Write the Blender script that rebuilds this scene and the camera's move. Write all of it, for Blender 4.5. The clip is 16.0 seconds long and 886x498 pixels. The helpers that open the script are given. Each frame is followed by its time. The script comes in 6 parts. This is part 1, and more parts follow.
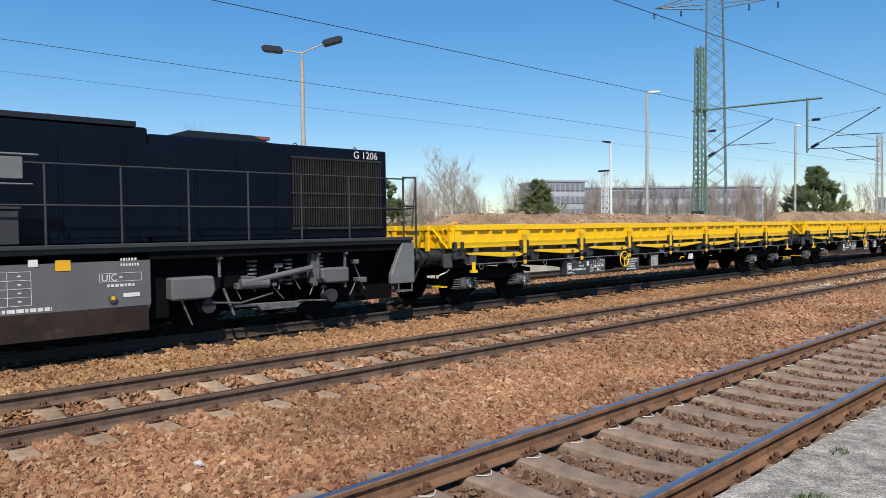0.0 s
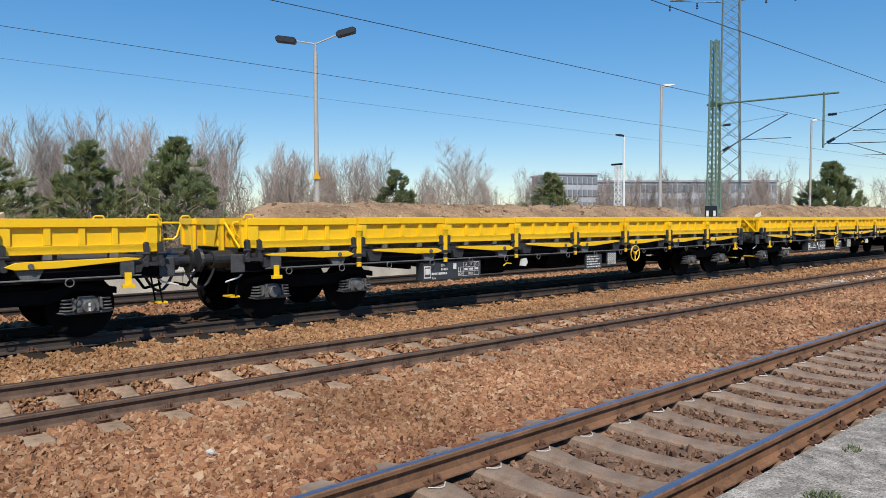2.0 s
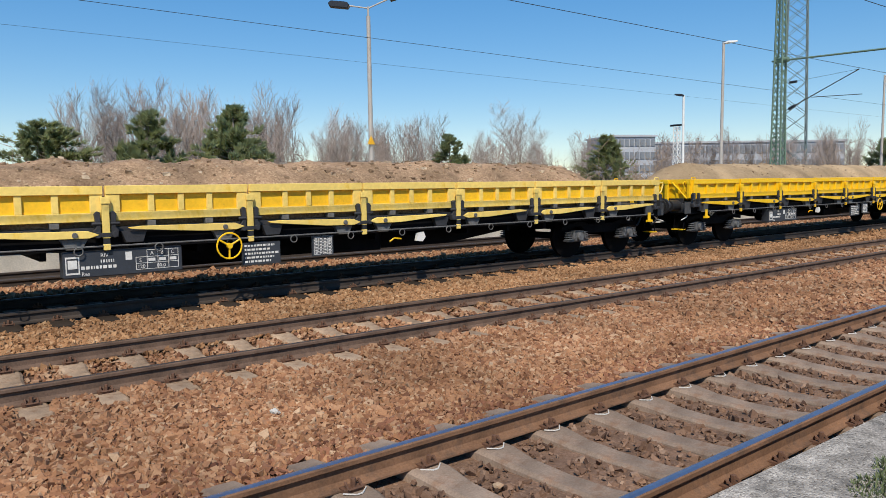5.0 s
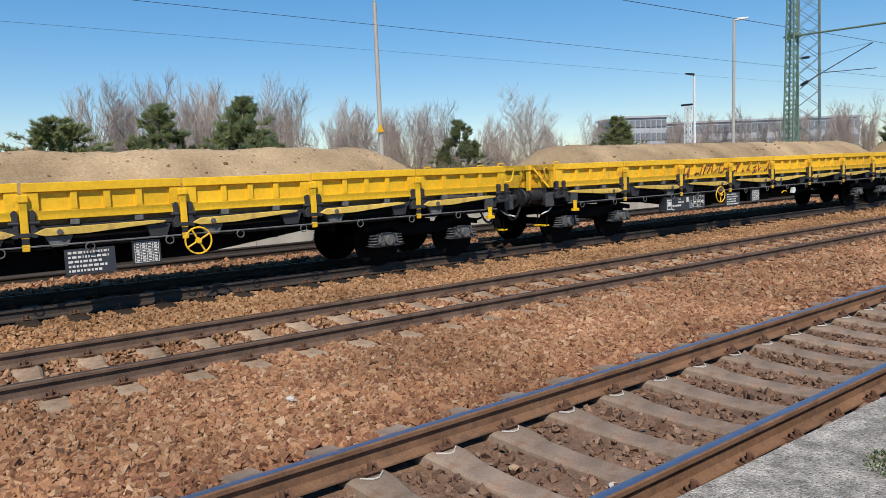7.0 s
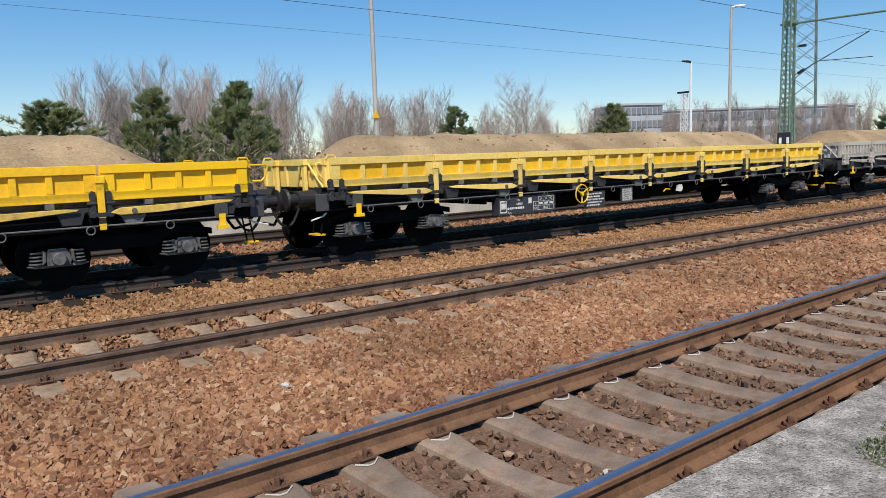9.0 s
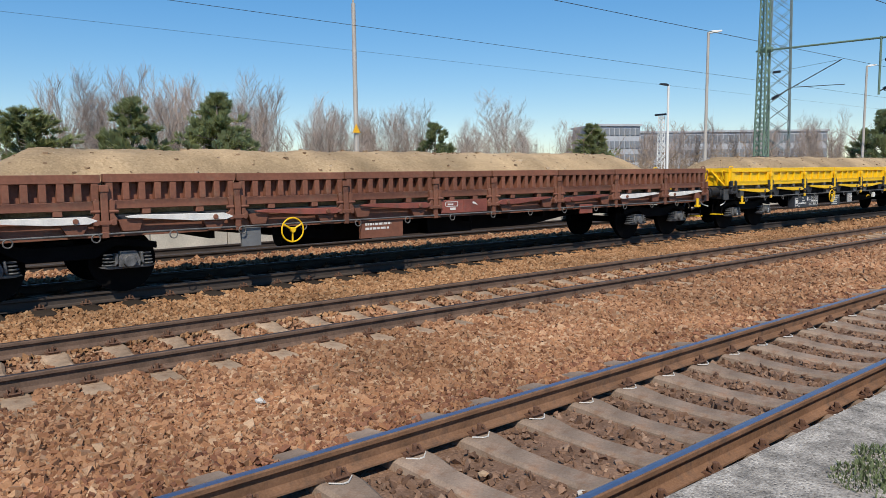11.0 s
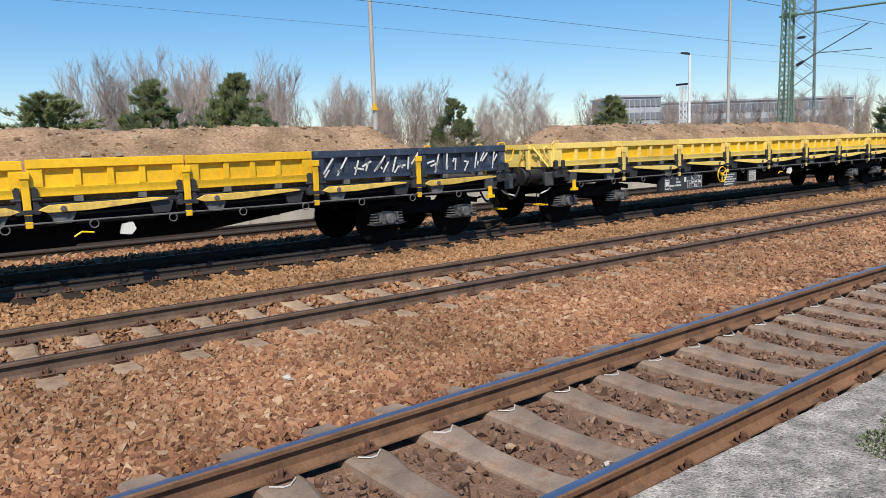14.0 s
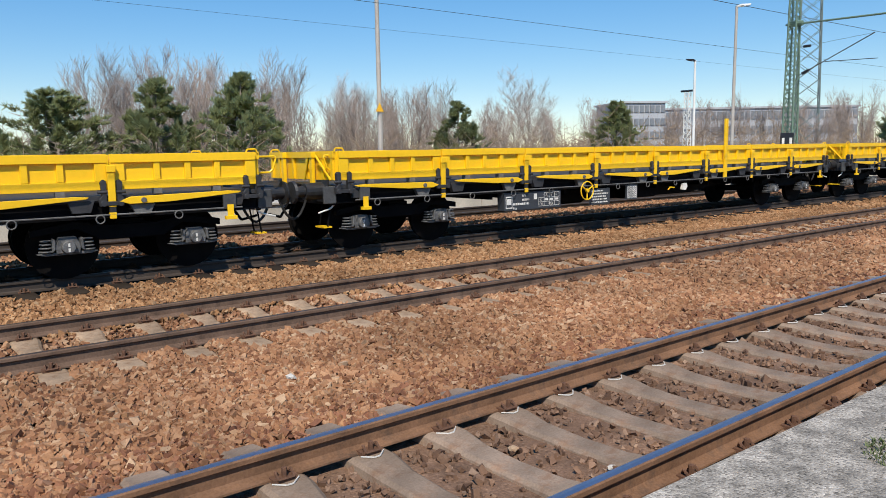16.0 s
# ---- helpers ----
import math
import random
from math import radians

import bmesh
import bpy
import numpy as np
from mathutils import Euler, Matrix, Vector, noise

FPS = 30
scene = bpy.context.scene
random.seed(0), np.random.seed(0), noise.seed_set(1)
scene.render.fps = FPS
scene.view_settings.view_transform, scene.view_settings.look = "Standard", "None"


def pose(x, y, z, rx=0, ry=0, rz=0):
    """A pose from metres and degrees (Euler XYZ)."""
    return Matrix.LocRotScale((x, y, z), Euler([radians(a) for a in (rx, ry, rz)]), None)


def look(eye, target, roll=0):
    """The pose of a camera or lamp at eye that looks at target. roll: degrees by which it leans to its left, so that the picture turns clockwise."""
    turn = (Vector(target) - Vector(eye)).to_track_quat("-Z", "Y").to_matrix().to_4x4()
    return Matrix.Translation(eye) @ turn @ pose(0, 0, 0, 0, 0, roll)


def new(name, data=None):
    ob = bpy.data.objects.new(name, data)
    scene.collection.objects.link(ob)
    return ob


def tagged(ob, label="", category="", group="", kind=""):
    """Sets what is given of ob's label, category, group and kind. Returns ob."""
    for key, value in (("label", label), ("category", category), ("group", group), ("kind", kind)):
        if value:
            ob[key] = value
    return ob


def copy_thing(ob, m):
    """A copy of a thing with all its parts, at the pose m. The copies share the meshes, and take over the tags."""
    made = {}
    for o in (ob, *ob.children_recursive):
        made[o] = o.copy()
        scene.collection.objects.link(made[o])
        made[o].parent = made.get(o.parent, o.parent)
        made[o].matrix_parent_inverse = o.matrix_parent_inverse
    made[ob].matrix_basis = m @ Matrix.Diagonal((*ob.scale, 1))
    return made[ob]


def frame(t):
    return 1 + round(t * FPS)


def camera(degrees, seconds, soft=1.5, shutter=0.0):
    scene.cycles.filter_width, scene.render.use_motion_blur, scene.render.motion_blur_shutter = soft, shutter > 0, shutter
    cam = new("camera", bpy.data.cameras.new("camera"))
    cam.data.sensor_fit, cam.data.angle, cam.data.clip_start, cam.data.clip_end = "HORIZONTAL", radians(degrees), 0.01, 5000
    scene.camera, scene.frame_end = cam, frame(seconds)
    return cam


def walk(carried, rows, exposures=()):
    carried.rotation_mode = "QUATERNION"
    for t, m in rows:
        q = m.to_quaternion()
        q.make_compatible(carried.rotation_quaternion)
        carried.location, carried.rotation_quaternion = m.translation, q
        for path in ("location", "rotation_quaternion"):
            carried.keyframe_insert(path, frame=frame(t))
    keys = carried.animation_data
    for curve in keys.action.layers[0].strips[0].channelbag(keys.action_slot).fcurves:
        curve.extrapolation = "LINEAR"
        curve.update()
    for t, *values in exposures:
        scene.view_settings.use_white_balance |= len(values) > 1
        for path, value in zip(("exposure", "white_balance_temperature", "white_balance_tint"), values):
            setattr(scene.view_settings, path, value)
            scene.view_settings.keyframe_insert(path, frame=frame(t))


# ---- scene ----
cam = camera(61.57, 16.0, soft=0.7)
PATH = [
    (0, pose(0.021, -0.025, 1.718, 88.30, 0.75, -43.17)),
    (0.5, pose(0.025, -0.028, 1.72, 88.09, 0.69, -43.23)),
    (1, pose(0.019, -0.031, 1.723, 87.86, 0.54, -42.86)),
    (1.5, pose(0.021, -0.019, 1.723, 87.62, 0.29, -42.57)),
    (2, pose(0.016, -0.023, 1.722, 87.70, 0.21, -42.27)),
    (2.5, pose(0.009, -0.025, 1.724, 87.62, 0.06, -41.93)),
    (3, pose(0.003, -0.015, 1.718, 87.24, -0.02, -40.37)),
    (3.5, pose(-0.003, -0.004, 1.719, 86.68, 0.18, -39.31)),
    (4, pose(-0.004, 0.002, 1.713, 86.02, 0.29, -38.79)),
    (6.5, pose(0.012, 0.003, 1.704, 84.26, 2.0, -37.46)),
    (7, pose(0.008, -0.009, 1.696, 84.03, 2.26, -37.33)),
    (7.5, pose(0.007, 0.008, 1.704, 83.77, 1.79, -37.52)),
    (8, pose(-0.001, -0.002, 1.699, 83.27, 1.51, -37.84)),
    (8.5, pose(0.013, 0.004, 1.694, 82.92, 1.98, -37.56)),
    (11, pose(0.002, 0.005, 1.714, 84.16, 0.67, -39.27)),
    (11.5, pose(-0.001, 0.0, 1.712, 83.89, 0.71, -40.35)),
    (12, pose(-0.005, -0.005, 1.716, 83.82, 1.04, -40.52)),
    (12.5, pose(0.006, 0.008, 1.713, 83.73, 1.47, -39.0)),
    (13, pose(0.004, 0.037, 1.706, 83.46, 1.57, -36.87)),
    (13.5, pose(-0.004, 0.023, 1.708, 82.52, 1.91, -36.86)),
    (14, pose(-0.015, 0.01, 1.707, 82.38, 1.95, -37.82)),
    (14.5, pose(-0.022, 0.02, 1.699, 82.26, 1.89, -37.84)),
    (15, pose(-0.03, 0.02, 1.701, 82.14, 1.82, -37.72)),
    (15.5, pose(-0.037, 0.027, 1.703, 82.70, 1.27, -37.92)),
    (16, pose(-0.042, 0.025, 1.698, 82.59, 1.01, -37.56)),
]
walk(cam, PATH, exposures=((0, 0.05), (1.5, -0.04), (3, -0.02), (4, -0.05), (7, -0.06), (11, -0.06), (12, 0.0), (13.5, 0.06), (16, 0.05)))

# ---- light ----
SUN_AZ, SUN_EL = -128.0, 50.0          # where the sun stands: degrees from +x towards +y, and above the horizon
world = bpy.data.worlds.new("sky")
scene.world = world
world.use_nodes = True
_wn = world.node_tree
_sky = _wn.nodes.new("ShaderNodeTexSky")
_sky.sky_type = "NISHITA"
_sky.sun_disc = False
_sky.sun_elevation = radians(SUN_EL)
_sky.sun_rotation = radians(90 - SUN_AZ)
_sky.altitude = 50
_sky.air_density = 1.0
_sky.dust_density = 0.0
_sky.ozone_density = 5.0
_bg = _wn.nodes["Background"]
_bg.inputs["Strength"].default_value = 0.222
_hs = _wn.nodes.new("ShaderNodeHueSaturation")      # the film's strong colours
_hs.inputs["Saturation"].default_value = 1.56
_hs.inputs["Hue"].default_value = 0.504
_gm = _wn.nodes.new("ShaderNodeGamma")
_gm.inputs["Gamma"].default_value = 0.68
_wn.links.new(_sky.outputs[0], _gm.inputs["Color"])
_wn.links.new(_gm.outputs[0], _hs.inputs["Color"])
_wn.links.new(_hs.outputs[0], _bg.inputs["Color"])
sun = new("sun", bpy.data.lights.new("sun", "SUN"))
sun.data.energy = 5.0
sun.data.angle = radians(0.5)
sun.data.color = (1.0, 0.92, 0.79)
_d = Vector((math.cos(radians(SUN_AZ)) * math.cos(radians(SUN_EL)), math.sin(radians(SUN_AZ)) * math.cos(radians(SUN_EL)), math.sin(radians(SUN_EL))))
sun.matrix_world = look(_d * 50, (0, 0, 0))


# ---- materials ----
def mat(name, color, rough=0.6, metal=0.0, vary=0.25, scale=4.0, fine=40.0, bump=0.2, second=None, amount=0.4, rand=0.0, detail_scale=None, spec=0.5):
    """A painted, worn or raw surface: two scales of noise vary the colour, a second colour breaks through in patches, fine noise gives relief."""
    m = bpy.data.materials.new(name)
    m.use_nodes = True
    nt = m.node_tree
    N, Lk = nt.nodes, nt.links
    b = N["Principled BSDF"]
    b.inputs["Roughness"].default_value = rough
    b.inputs["Metallic"].default_value = metal
    b.inputs["Specular IOR Level"].default_value = spec
    tc = N.new("ShaderNodeTexCoord")
    n1 = N.new("ShaderNodeTexNoise")
    n1.inputs["Scale"].default_value = scale
    n1.inputs["Detail"].default_value = 6
    n2 = N.new("ShaderNodeTexNoise")
    n2.inputs["Scale"].default_value = fine
    n2.inputs["Detail"].default_value = 3
    Lk.new(tc.outputs["Object"], n1.inputs["Vector"])
    Lk.new(tc.outputs["Object"], n2.inputs["Vector"])
    r1 = N.new("ShaderNodeMapRange")
    r1.inputs[1].default_value, r1.inputs[2].default_value = 0.3, 0.7
    r1.inputs[3].default_value, r1.inputs[4].default_value = 1 - vary, 1 + vary * 0.6
    Lk.new(n1.outputs["Fac"], r1.inputs[0])
    r2 = N.new("ShaderNodeMapRange")
    r2.inputs[1].default_value, r2.inputs[2].default_value = 0.3, 0.7
    r2.inputs[3].default_value, r2.inputs[4].default_value = 1 - vary * 0.6, 1 + vary * 0.4
    Lk.new(n2.outputs["Fac"], r2.inputs[0])
    mul = N.new("ShaderNodeMath")
    mul.operation = "MULTIPLY"
    Lk.new(r1.outputs[0], mul.inputs[0])
    Lk.new(r2.outputs[0], mul.inputs[1])
    last = mul.outputs[0]
    if rand:
        oi = N.new("ShaderNodeObjectInfo")
        r3 = N.new("ShaderNodeMapRange")
        r3.inputs[3].default_value, r3.inputs[4].default_value = 1 - rand, 1 + rand
        Lk.new(oi.outputs["Random"], r3.inputs[0])
        mul2 = N.new("ShaderNodeMath")
        mul2.operation = "MULTIPLY"
        Lk.new(last, mul2.inputs[0])
        Lk.new(r3.outputs[0], mul2.inputs[1])
        last = mul2.outputs[0]
    base = N.new("ShaderNodeRGB")
    base.outputs[0].default_value = (*color, 1)
    col = base.outputs[0]
    if second:
        n3 = N.new("ShaderNodeTexNoise")
        n3.inputs["Scale"].default_value = detail_scale or scale * 1.7
        n3.inputs["Detail"].default_value = 8
        n3.inputs["Roughness"].default_value = 0.7
        Lk.new(tc.outputs["Object"], n3.inputs["Vector"])
        r4 = N.new("ShaderNodeMapRange")
        r4.inputs[1].default_value, r4.inputs[2].default_value = 0.75 - amount * 0.5, 0.85 - amount * 0.4
        Lk.new(n3.outputs["Fac"], r4.inputs[0])
        mx = N.new("ShaderNodeMix")
        mx.data_type = "RGBA"
        mx.inputs[7].default_value = (*second, 1)
        Lk.new(r4.outputs[0], mx.inputs[0])
        Lk.new(col, mx.inputs[6])
        col = mx.outputs[2]
    sc = N.new("ShaderNodeVectorMath")
    sc.operation = "SCALE"
    Lk.new(col, sc.inputs[0])
    Lk.new(last, sc.inputs["Scale"])
    Lk.new(sc.outputs[0], b.inputs["Base Color"])
    if bump:
        bp = N.new("ShaderNodeBump")
        bp.inputs["Strength"].default_value = bump
        bp.inputs["Distance"].default_value = 0.01
        Lk.new(n2.outputs["Fac"], bp.inputs["Height"])
        Lk.new(bp.outputs[0], b.inputs["Normal"])
    return m


def stone_mat(name, ramp, cell, bump=1.0, island=False, patch=0.55, low=0.72, high=1.22):
    """Broken stone: every cell, or every loose stone, takes its own colour."""
    m = bpy.data.materials.new(name)
    m.use_nodes = True
    nt = m.node_tree
    N, Lk = nt.nodes, nt.links
    b = N["Principled BSDF"]
    b.inputs["Roughness"].default_value = 0.9
    b.inputs["Specular IOR Level"].default_value = 0.2
    tc = N.new("ShaderNodeTexCoord")
    cr = N.new("ShaderNodeValToRGB")
    cr.color_ramp.interpolation = "LINEAR"
    els = cr.color_ramp.elements
    els[0].position, els[0].color = 0.0, (*ramp[0], 1)
    els[1].position, els[1].color = 1.0, (*ramp[-1], 1)
    for i, c in enumerate(ramp[1:-1]):
        e = els.new((i + 1) / (len(ramp) - 1))
        e.color = (*c, 1)
    vo = N.new("ShaderNodeTexVoronoi")
    vo.inputs["Scale"].default_value = 1 / cell
    Lk.new(tc.outputs["Object"], vo.inputs["Vector"])
    if island:
        ge = N.new("ShaderNodeNewGeometry")
        Lk.new(ge.outputs["Random Per Island"], cr.inputs[0])
    else:
        sx = N.new("ShaderNodeSeparateColor")
        Lk.new(vo.outputs["Color"], sx.inputs[0])
        Lk.new(sx.outputs[0], cr.inputs[0])
    n1 = N.new("ShaderNodeTexNoise")
    n1.inputs["Scale"].default_value = patch
    n1.inputs["Detail"].default_value = 5
    Lk.new(tc.outputs["Object"], n1.inputs["Vector"])
    r1 = N.new("ShaderNodeMapRange")
    r1.inputs[1].default_value, r1.inputs[2].default_value = 0.3, 0.7
    r1.inputs[3].default_value, r1.inputs[4].default_value = low, high
    Lk.new(n1.outputs["Fac"], r1.inputs[0])
    n2 = N.new("ShaderNodeTexNoise")
    n2.inputs["Scale"].default_value = 60
    Lk.new(tc.outputs["Object"], n2.inputs["Vector"])
    r2 = N.new("ShaderNodeMapRange")
    r2.inputs[3].default_value, r2.inputs[4].default_value = 0.7, 1.3
    Lk.new(n2.outputs["Fac"], r2.inputs[0])
    mu = N.new("ShaderNodeMath")
    mu.operation = "MULTIPLY"
    Lk.new(r1.outputs[0], mu.inputs[0])
    Lk.new(r2.outputs[0], mu.inputs[1])
    sc = N.new("ShaderNodeVectorMath")
    sc.operation = "SCALE"
    Lk.new(cr.outputs[0], sc.inputs[0])
    Lk.new(mu.outputs[0], sc.inputs["Scale"])
    Lk.new(sc.outputs[0], b.inputs["Base Color"])
    bp = N.new("ShaderNodeBump")
    bp.inputs["Strength"].default_value = bump
    bp.inputs["Distance"].default_value = 0.03 if not island else 0.006
    if island:
        Lk.new(n2.outputs["Fac"], bp.inputs["Height"])
    else:
        inv = N.new("ShaderNodeMath")
        inv.operation = "SUBTRACT"
        inv.inputs[0].default_value = 1.0
        Lk.new(vo.outputs["Distance"], inv.inputs[1])
        Lk.new(inv.outputs[0], bp.inputs["Height"])
    Lk.new(bp.outputs[0], b.inputs["Normal"])
    return m


BALLAST = [(0.15, 0.067, 0.037), (0.285, 0.138, 0.07), (0.35, 0.186, 0.097), (0.23, 0.105, 0.055), (0.38, 0.225, 0.128), (0.31, 0.155, 0.082), (0.44, 0.30, 0.19)]
# darker than the stones: shade in their gaps is put into this colour
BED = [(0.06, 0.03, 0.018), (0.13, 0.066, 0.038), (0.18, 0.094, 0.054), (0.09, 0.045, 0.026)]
OCHRE = [(0.17, 0.08, 0.036), (0.31, 0.162, 0.076), (0.38, 0.215, 0.108), (0.24, 0.118, 0.055), (0.43, 0.275, 0.155)]
REDDISH = [(0.11, 0.046, 0.027), (0.22, 0.097, 0.055), (0.28, 0.13, 0.075), (0.17, 0.075, 0.042), (0.34, 0.19, 0.115)]
DIRTY = [(0.08, 0.045, 0.03), (0.18, 0.105, 0.068), (0.24, 0.145, 0.095), (0.13, 0.075, 0.05), (0.30, 0.20, 0.14)]
FILL = [(0.14, 0.082, 0.053), (0.20, 0.12, 0.078), (0.17, 0.10, 0.066), (0.24, 0.15, 0.10)]
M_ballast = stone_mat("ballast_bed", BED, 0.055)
# near-black bed stones, standing in for the shade under the train
M_train_shade = stone_mat("brake_dust_ballast", [(0.022, 0.017, 0.014), (0.04, 0.029, 0.022), (0.06, 0.042, 0.031), (0.03, 0.022, 0.018)], 0.055)
M_chalk = stone_mat("pale_stone", [(0.55, 0.52, 0.48), (0.70, 0.68, 0.64), (0.45, 0.42, 0.38)], 0.2, 0.5, island=True)
M_weed = mat("green_weed", (0.10, 0.125, 0.045), 0.7, vary=0.4, scale=8, fine=40, bump=0)
M_fill = stone_mat("fine_dirty_fill", FILL, 0.016, 0.3, patch=5.0, low=0.65, high=1.25)
M_dirty = stone_mat("dirty_ballast_stone", DIRTY, 0.2, 0.5, island=True)
M_ochre = stone_mat("ochre_ballast_stone", OCHRE, 0.2, 0.5, island=True)
M_reddish = stone_mat("red_dusted_ballast_stone", REDDISH, 0.2, 0.5, island=True)
M_stones = stone_mat("ballast_stone", BALLAST, 0.2, 0.5, island=True)
M_earth = mat("dry_earth", (0.20, 0.14, 0.085), 0.95, vary=0.4, scale=0.08, fine=3.0, second=(0.16, 0.15, 0.07), amount=0.5, spec=0.1)
M_railside = mat("rusty_rail_side", (0.20, 0.11, 0.065), 0.85, vary=0.3, scale=3, fine=60, second=(0.12, 0.075, 0.052), amount=0.45, spec=0.15)
M_railmid = mat("dark_rusty_rail_side", (0.15, 0.098, 0.072), 0.85, vary=0.3, scale=3, fine=60, second=(0.09, 0.06, 0.046), amount=0.45, spec=0.12)
# rails and sleepers with the train's shade in their colour; far track reuses them
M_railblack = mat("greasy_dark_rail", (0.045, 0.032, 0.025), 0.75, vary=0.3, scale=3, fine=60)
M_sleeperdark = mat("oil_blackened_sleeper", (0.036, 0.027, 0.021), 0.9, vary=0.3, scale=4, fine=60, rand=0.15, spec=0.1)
M_railtop = mat("polished_rail_head", (0.60, 0.49, 0.52), 0.40, 1.0, vary=0.12, scale=2, fine=30, bump=0.03)
M_raildull = mat("dull_rail_head", (0.10, 0.074, 0.062), 0.5, 0.6, vary=0.2, scale=2, fine=30, bump=0.05)
M_sleeper = mat("weathered_concrete_sleeper", (0.27, 0.20, 0.15), 0.9, vary=0.25, scale=5, fine=70, second=(0.24, 0.15, 0.10), amount=0.5, rand=0.12, spec=0.2)
M_sleeper_mid = mat("pale_dusty_sleeper", (0.36, 0.255, 0.17), 0.9, vary=0.3, scale=6, fine=70, second=(0.27, 0.165, 0.10), amount=0.5, rand=0.12, spec=0.15)
M_clip = mat("rusty_clip", (0.15, 0.075, 0.045), 0.8, 0.2, vary=0.3, scale=20, fine=100)
M_pad = mat("pale_guide_plate", (0.62, 0.60, 0.56), 0.6, vary=0.15, scale=10, fine=90)
M_platform = stone_mat("old_platform_concrete", [(0.15, 0.132, 0.112), (0.33, 0.295, 0.255), (0.41, 0.37, 0.32), (0.25, 0.222, 0.19), (0.50, 0.455, 0.40)], 0.011, 0.35, patch=7.0, low=0.5, high=1.3)
M_platform_far = mat("far_platform_concrete", (0.50, 0.46, 0.39), 0.9, vary=0.25, scale=1.5, fine=30, rand=0.12)
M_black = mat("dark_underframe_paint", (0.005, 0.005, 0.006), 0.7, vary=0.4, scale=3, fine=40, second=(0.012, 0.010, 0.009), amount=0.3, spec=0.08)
M_grey_iron = mat("dusty_iron", (0.034, 0.034, 0.038), 0.6, 0.05, vary=0.35, scale=6, fine=50)
M_plate = mat("dark_grey_steel_plate", (0.06, 0.061, 0.064), 0.55, vary=0.3, scale=5, fine=40)
M_pipe = mat("dusty_grey_steel", (0.14, 0.138, 0.135), 0.6, vary=0.4, scale=6, fine=50)
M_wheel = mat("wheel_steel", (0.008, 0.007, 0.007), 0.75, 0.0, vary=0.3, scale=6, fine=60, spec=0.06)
M_yellow = mat("fresh_yellow_paint", (0.90, 0.54, 0.008), 0.42, vary=0.06, scale=1.4, fine=12, bump=0.0, second=(0.62, 0.33, 0.012), amount=0.2, rand=0.04)
M_yellow_worn = mat("worn_yellow_paint", (0.86, 0.50, 0.014), 0.55, vary=0.16, scale=1.5, fine=16, bump=0.04, second=(0.30, 0.13, 0.035), amount=0.29, rand=0.1)
M_yellow_pale = mat("bleached_yellow_paint", (0.88, 0.64, 0.17), 0.6, vary=0.14, scale=1.2, fine=16, bump=0.04, second=(0.80, 0.50, 0.04), amount=0.42, rand=0.1)
M_yellow_dull = mat("dull_ochre_paint", (0.85, 0.49, 0.022), 0.65, vary=0.2, scale=1.5, fine=16, bump=0.04, second=(0.33, 0.165, 0.055), amount=0.38, rand=0.12)
M_stake = mat("dusty_yellow_stake_paint", (0.74, 0.50, 0.10), 0.7, vary=0.25, scale=3, fine=20, bump=0.05, second=(0.34, 0.22, 0.12), amount=0.36, rand=0.12)
M_grey_paint = mat("beige_grey_paint", (0.50, 0.46, 0.40), 0.6, vary=0.2, scale=1.5, fine=30, bump=0.1, second=(0.25, 0.19, 0.14), amount=0.4, rand=0.1)
M_brown = mat("red_brown_wagon_paint", (0.20, 0.078, 0.046), 0.65, vary=0.25, scale=1.6, fine=20, bump=0.05, second=(0.20, 0.105, 0.065), amount=0.45, rand=0.12)
M_redbrown = mat("faded_red_paint", (0.24, 0.07, 0.05), 0.6, vary=0.25, scale=3, fine=40, second=(0.16, 0.08, 0.06), amount=0.4, rand=0.2)
M_white = mat("white_paint", (0.72, 0.70, 0.66), 0.6, vary=0.15, scale=5, fine=50)
M_signgrey = mat("grey_box_paint", (0.16, 0.165, 0.17), 0.5, vary=0.15, scale=4, fine=50)
M_signdark = mat("dark_sign_paint", (0.04, 0.045, 0.055), 0.5, vary=0.15, scale=4, fine=50)
M_graffiti = mat("spray_painted_dark_blue", (0.035, 0.05, 0.085), 0.5, vary=0.3, scale=3, fine=20, second=(0.20, 0.22, 0.25), amount=0.4, detail_scale=2.5)
M_navy = mat("navy_loco_paint", (0.0022, 0.0045, 0.012), 0.34, vary=0.25, scale=1.0, fine=6, bump=0.015, spec=0.15)
M_navytop = mat("dark_roof_paint", (0.006, 0.008, 0.014), 0.5, vary=0.15, scale=1.0, fine=30, bump=0.02)
M_louvre = mat("dark_louvre_paint", (0.032, 0.029, 0.027), 0.5, vary=0.3, scale=3, fine=40, spec=0.3)
M_axle = mat("dusty_grey_casting", (0.12, 0.12, 0.122), 0.55, vary=0.5, scale=9, fine=50)
M_buffer = mat("black_buffer_steel", (0.022, 0.022, 0.024), 0.5, vary=0.4, scale=5, fine=40)
M_rail = mat("black_railing_paint", (0.045, 0.046, 0.05), 0.5, vary=0.2, scale=3, fine=40, spec=0.3)
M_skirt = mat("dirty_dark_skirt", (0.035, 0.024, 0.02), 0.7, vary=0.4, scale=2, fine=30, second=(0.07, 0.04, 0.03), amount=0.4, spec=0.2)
M_locogrey = mat("loco_frame_grey", (0.125, 0.125, 0.13), 0.5, vary=0.15, scale=1.5, fine=30, bump=0.05, second=(0.08, 0.07, 0.06), amount=0.25)
M_sand = stone_mat("sand_load", [(0.31, 0.218, 0.125), (0.40, 0.285, 0.168), (0.35, 0.25, 0.145), (0.44, 0.32, 0.193)], 0.03, 0.12, patch=0.8, low=0.6, high=1.25)
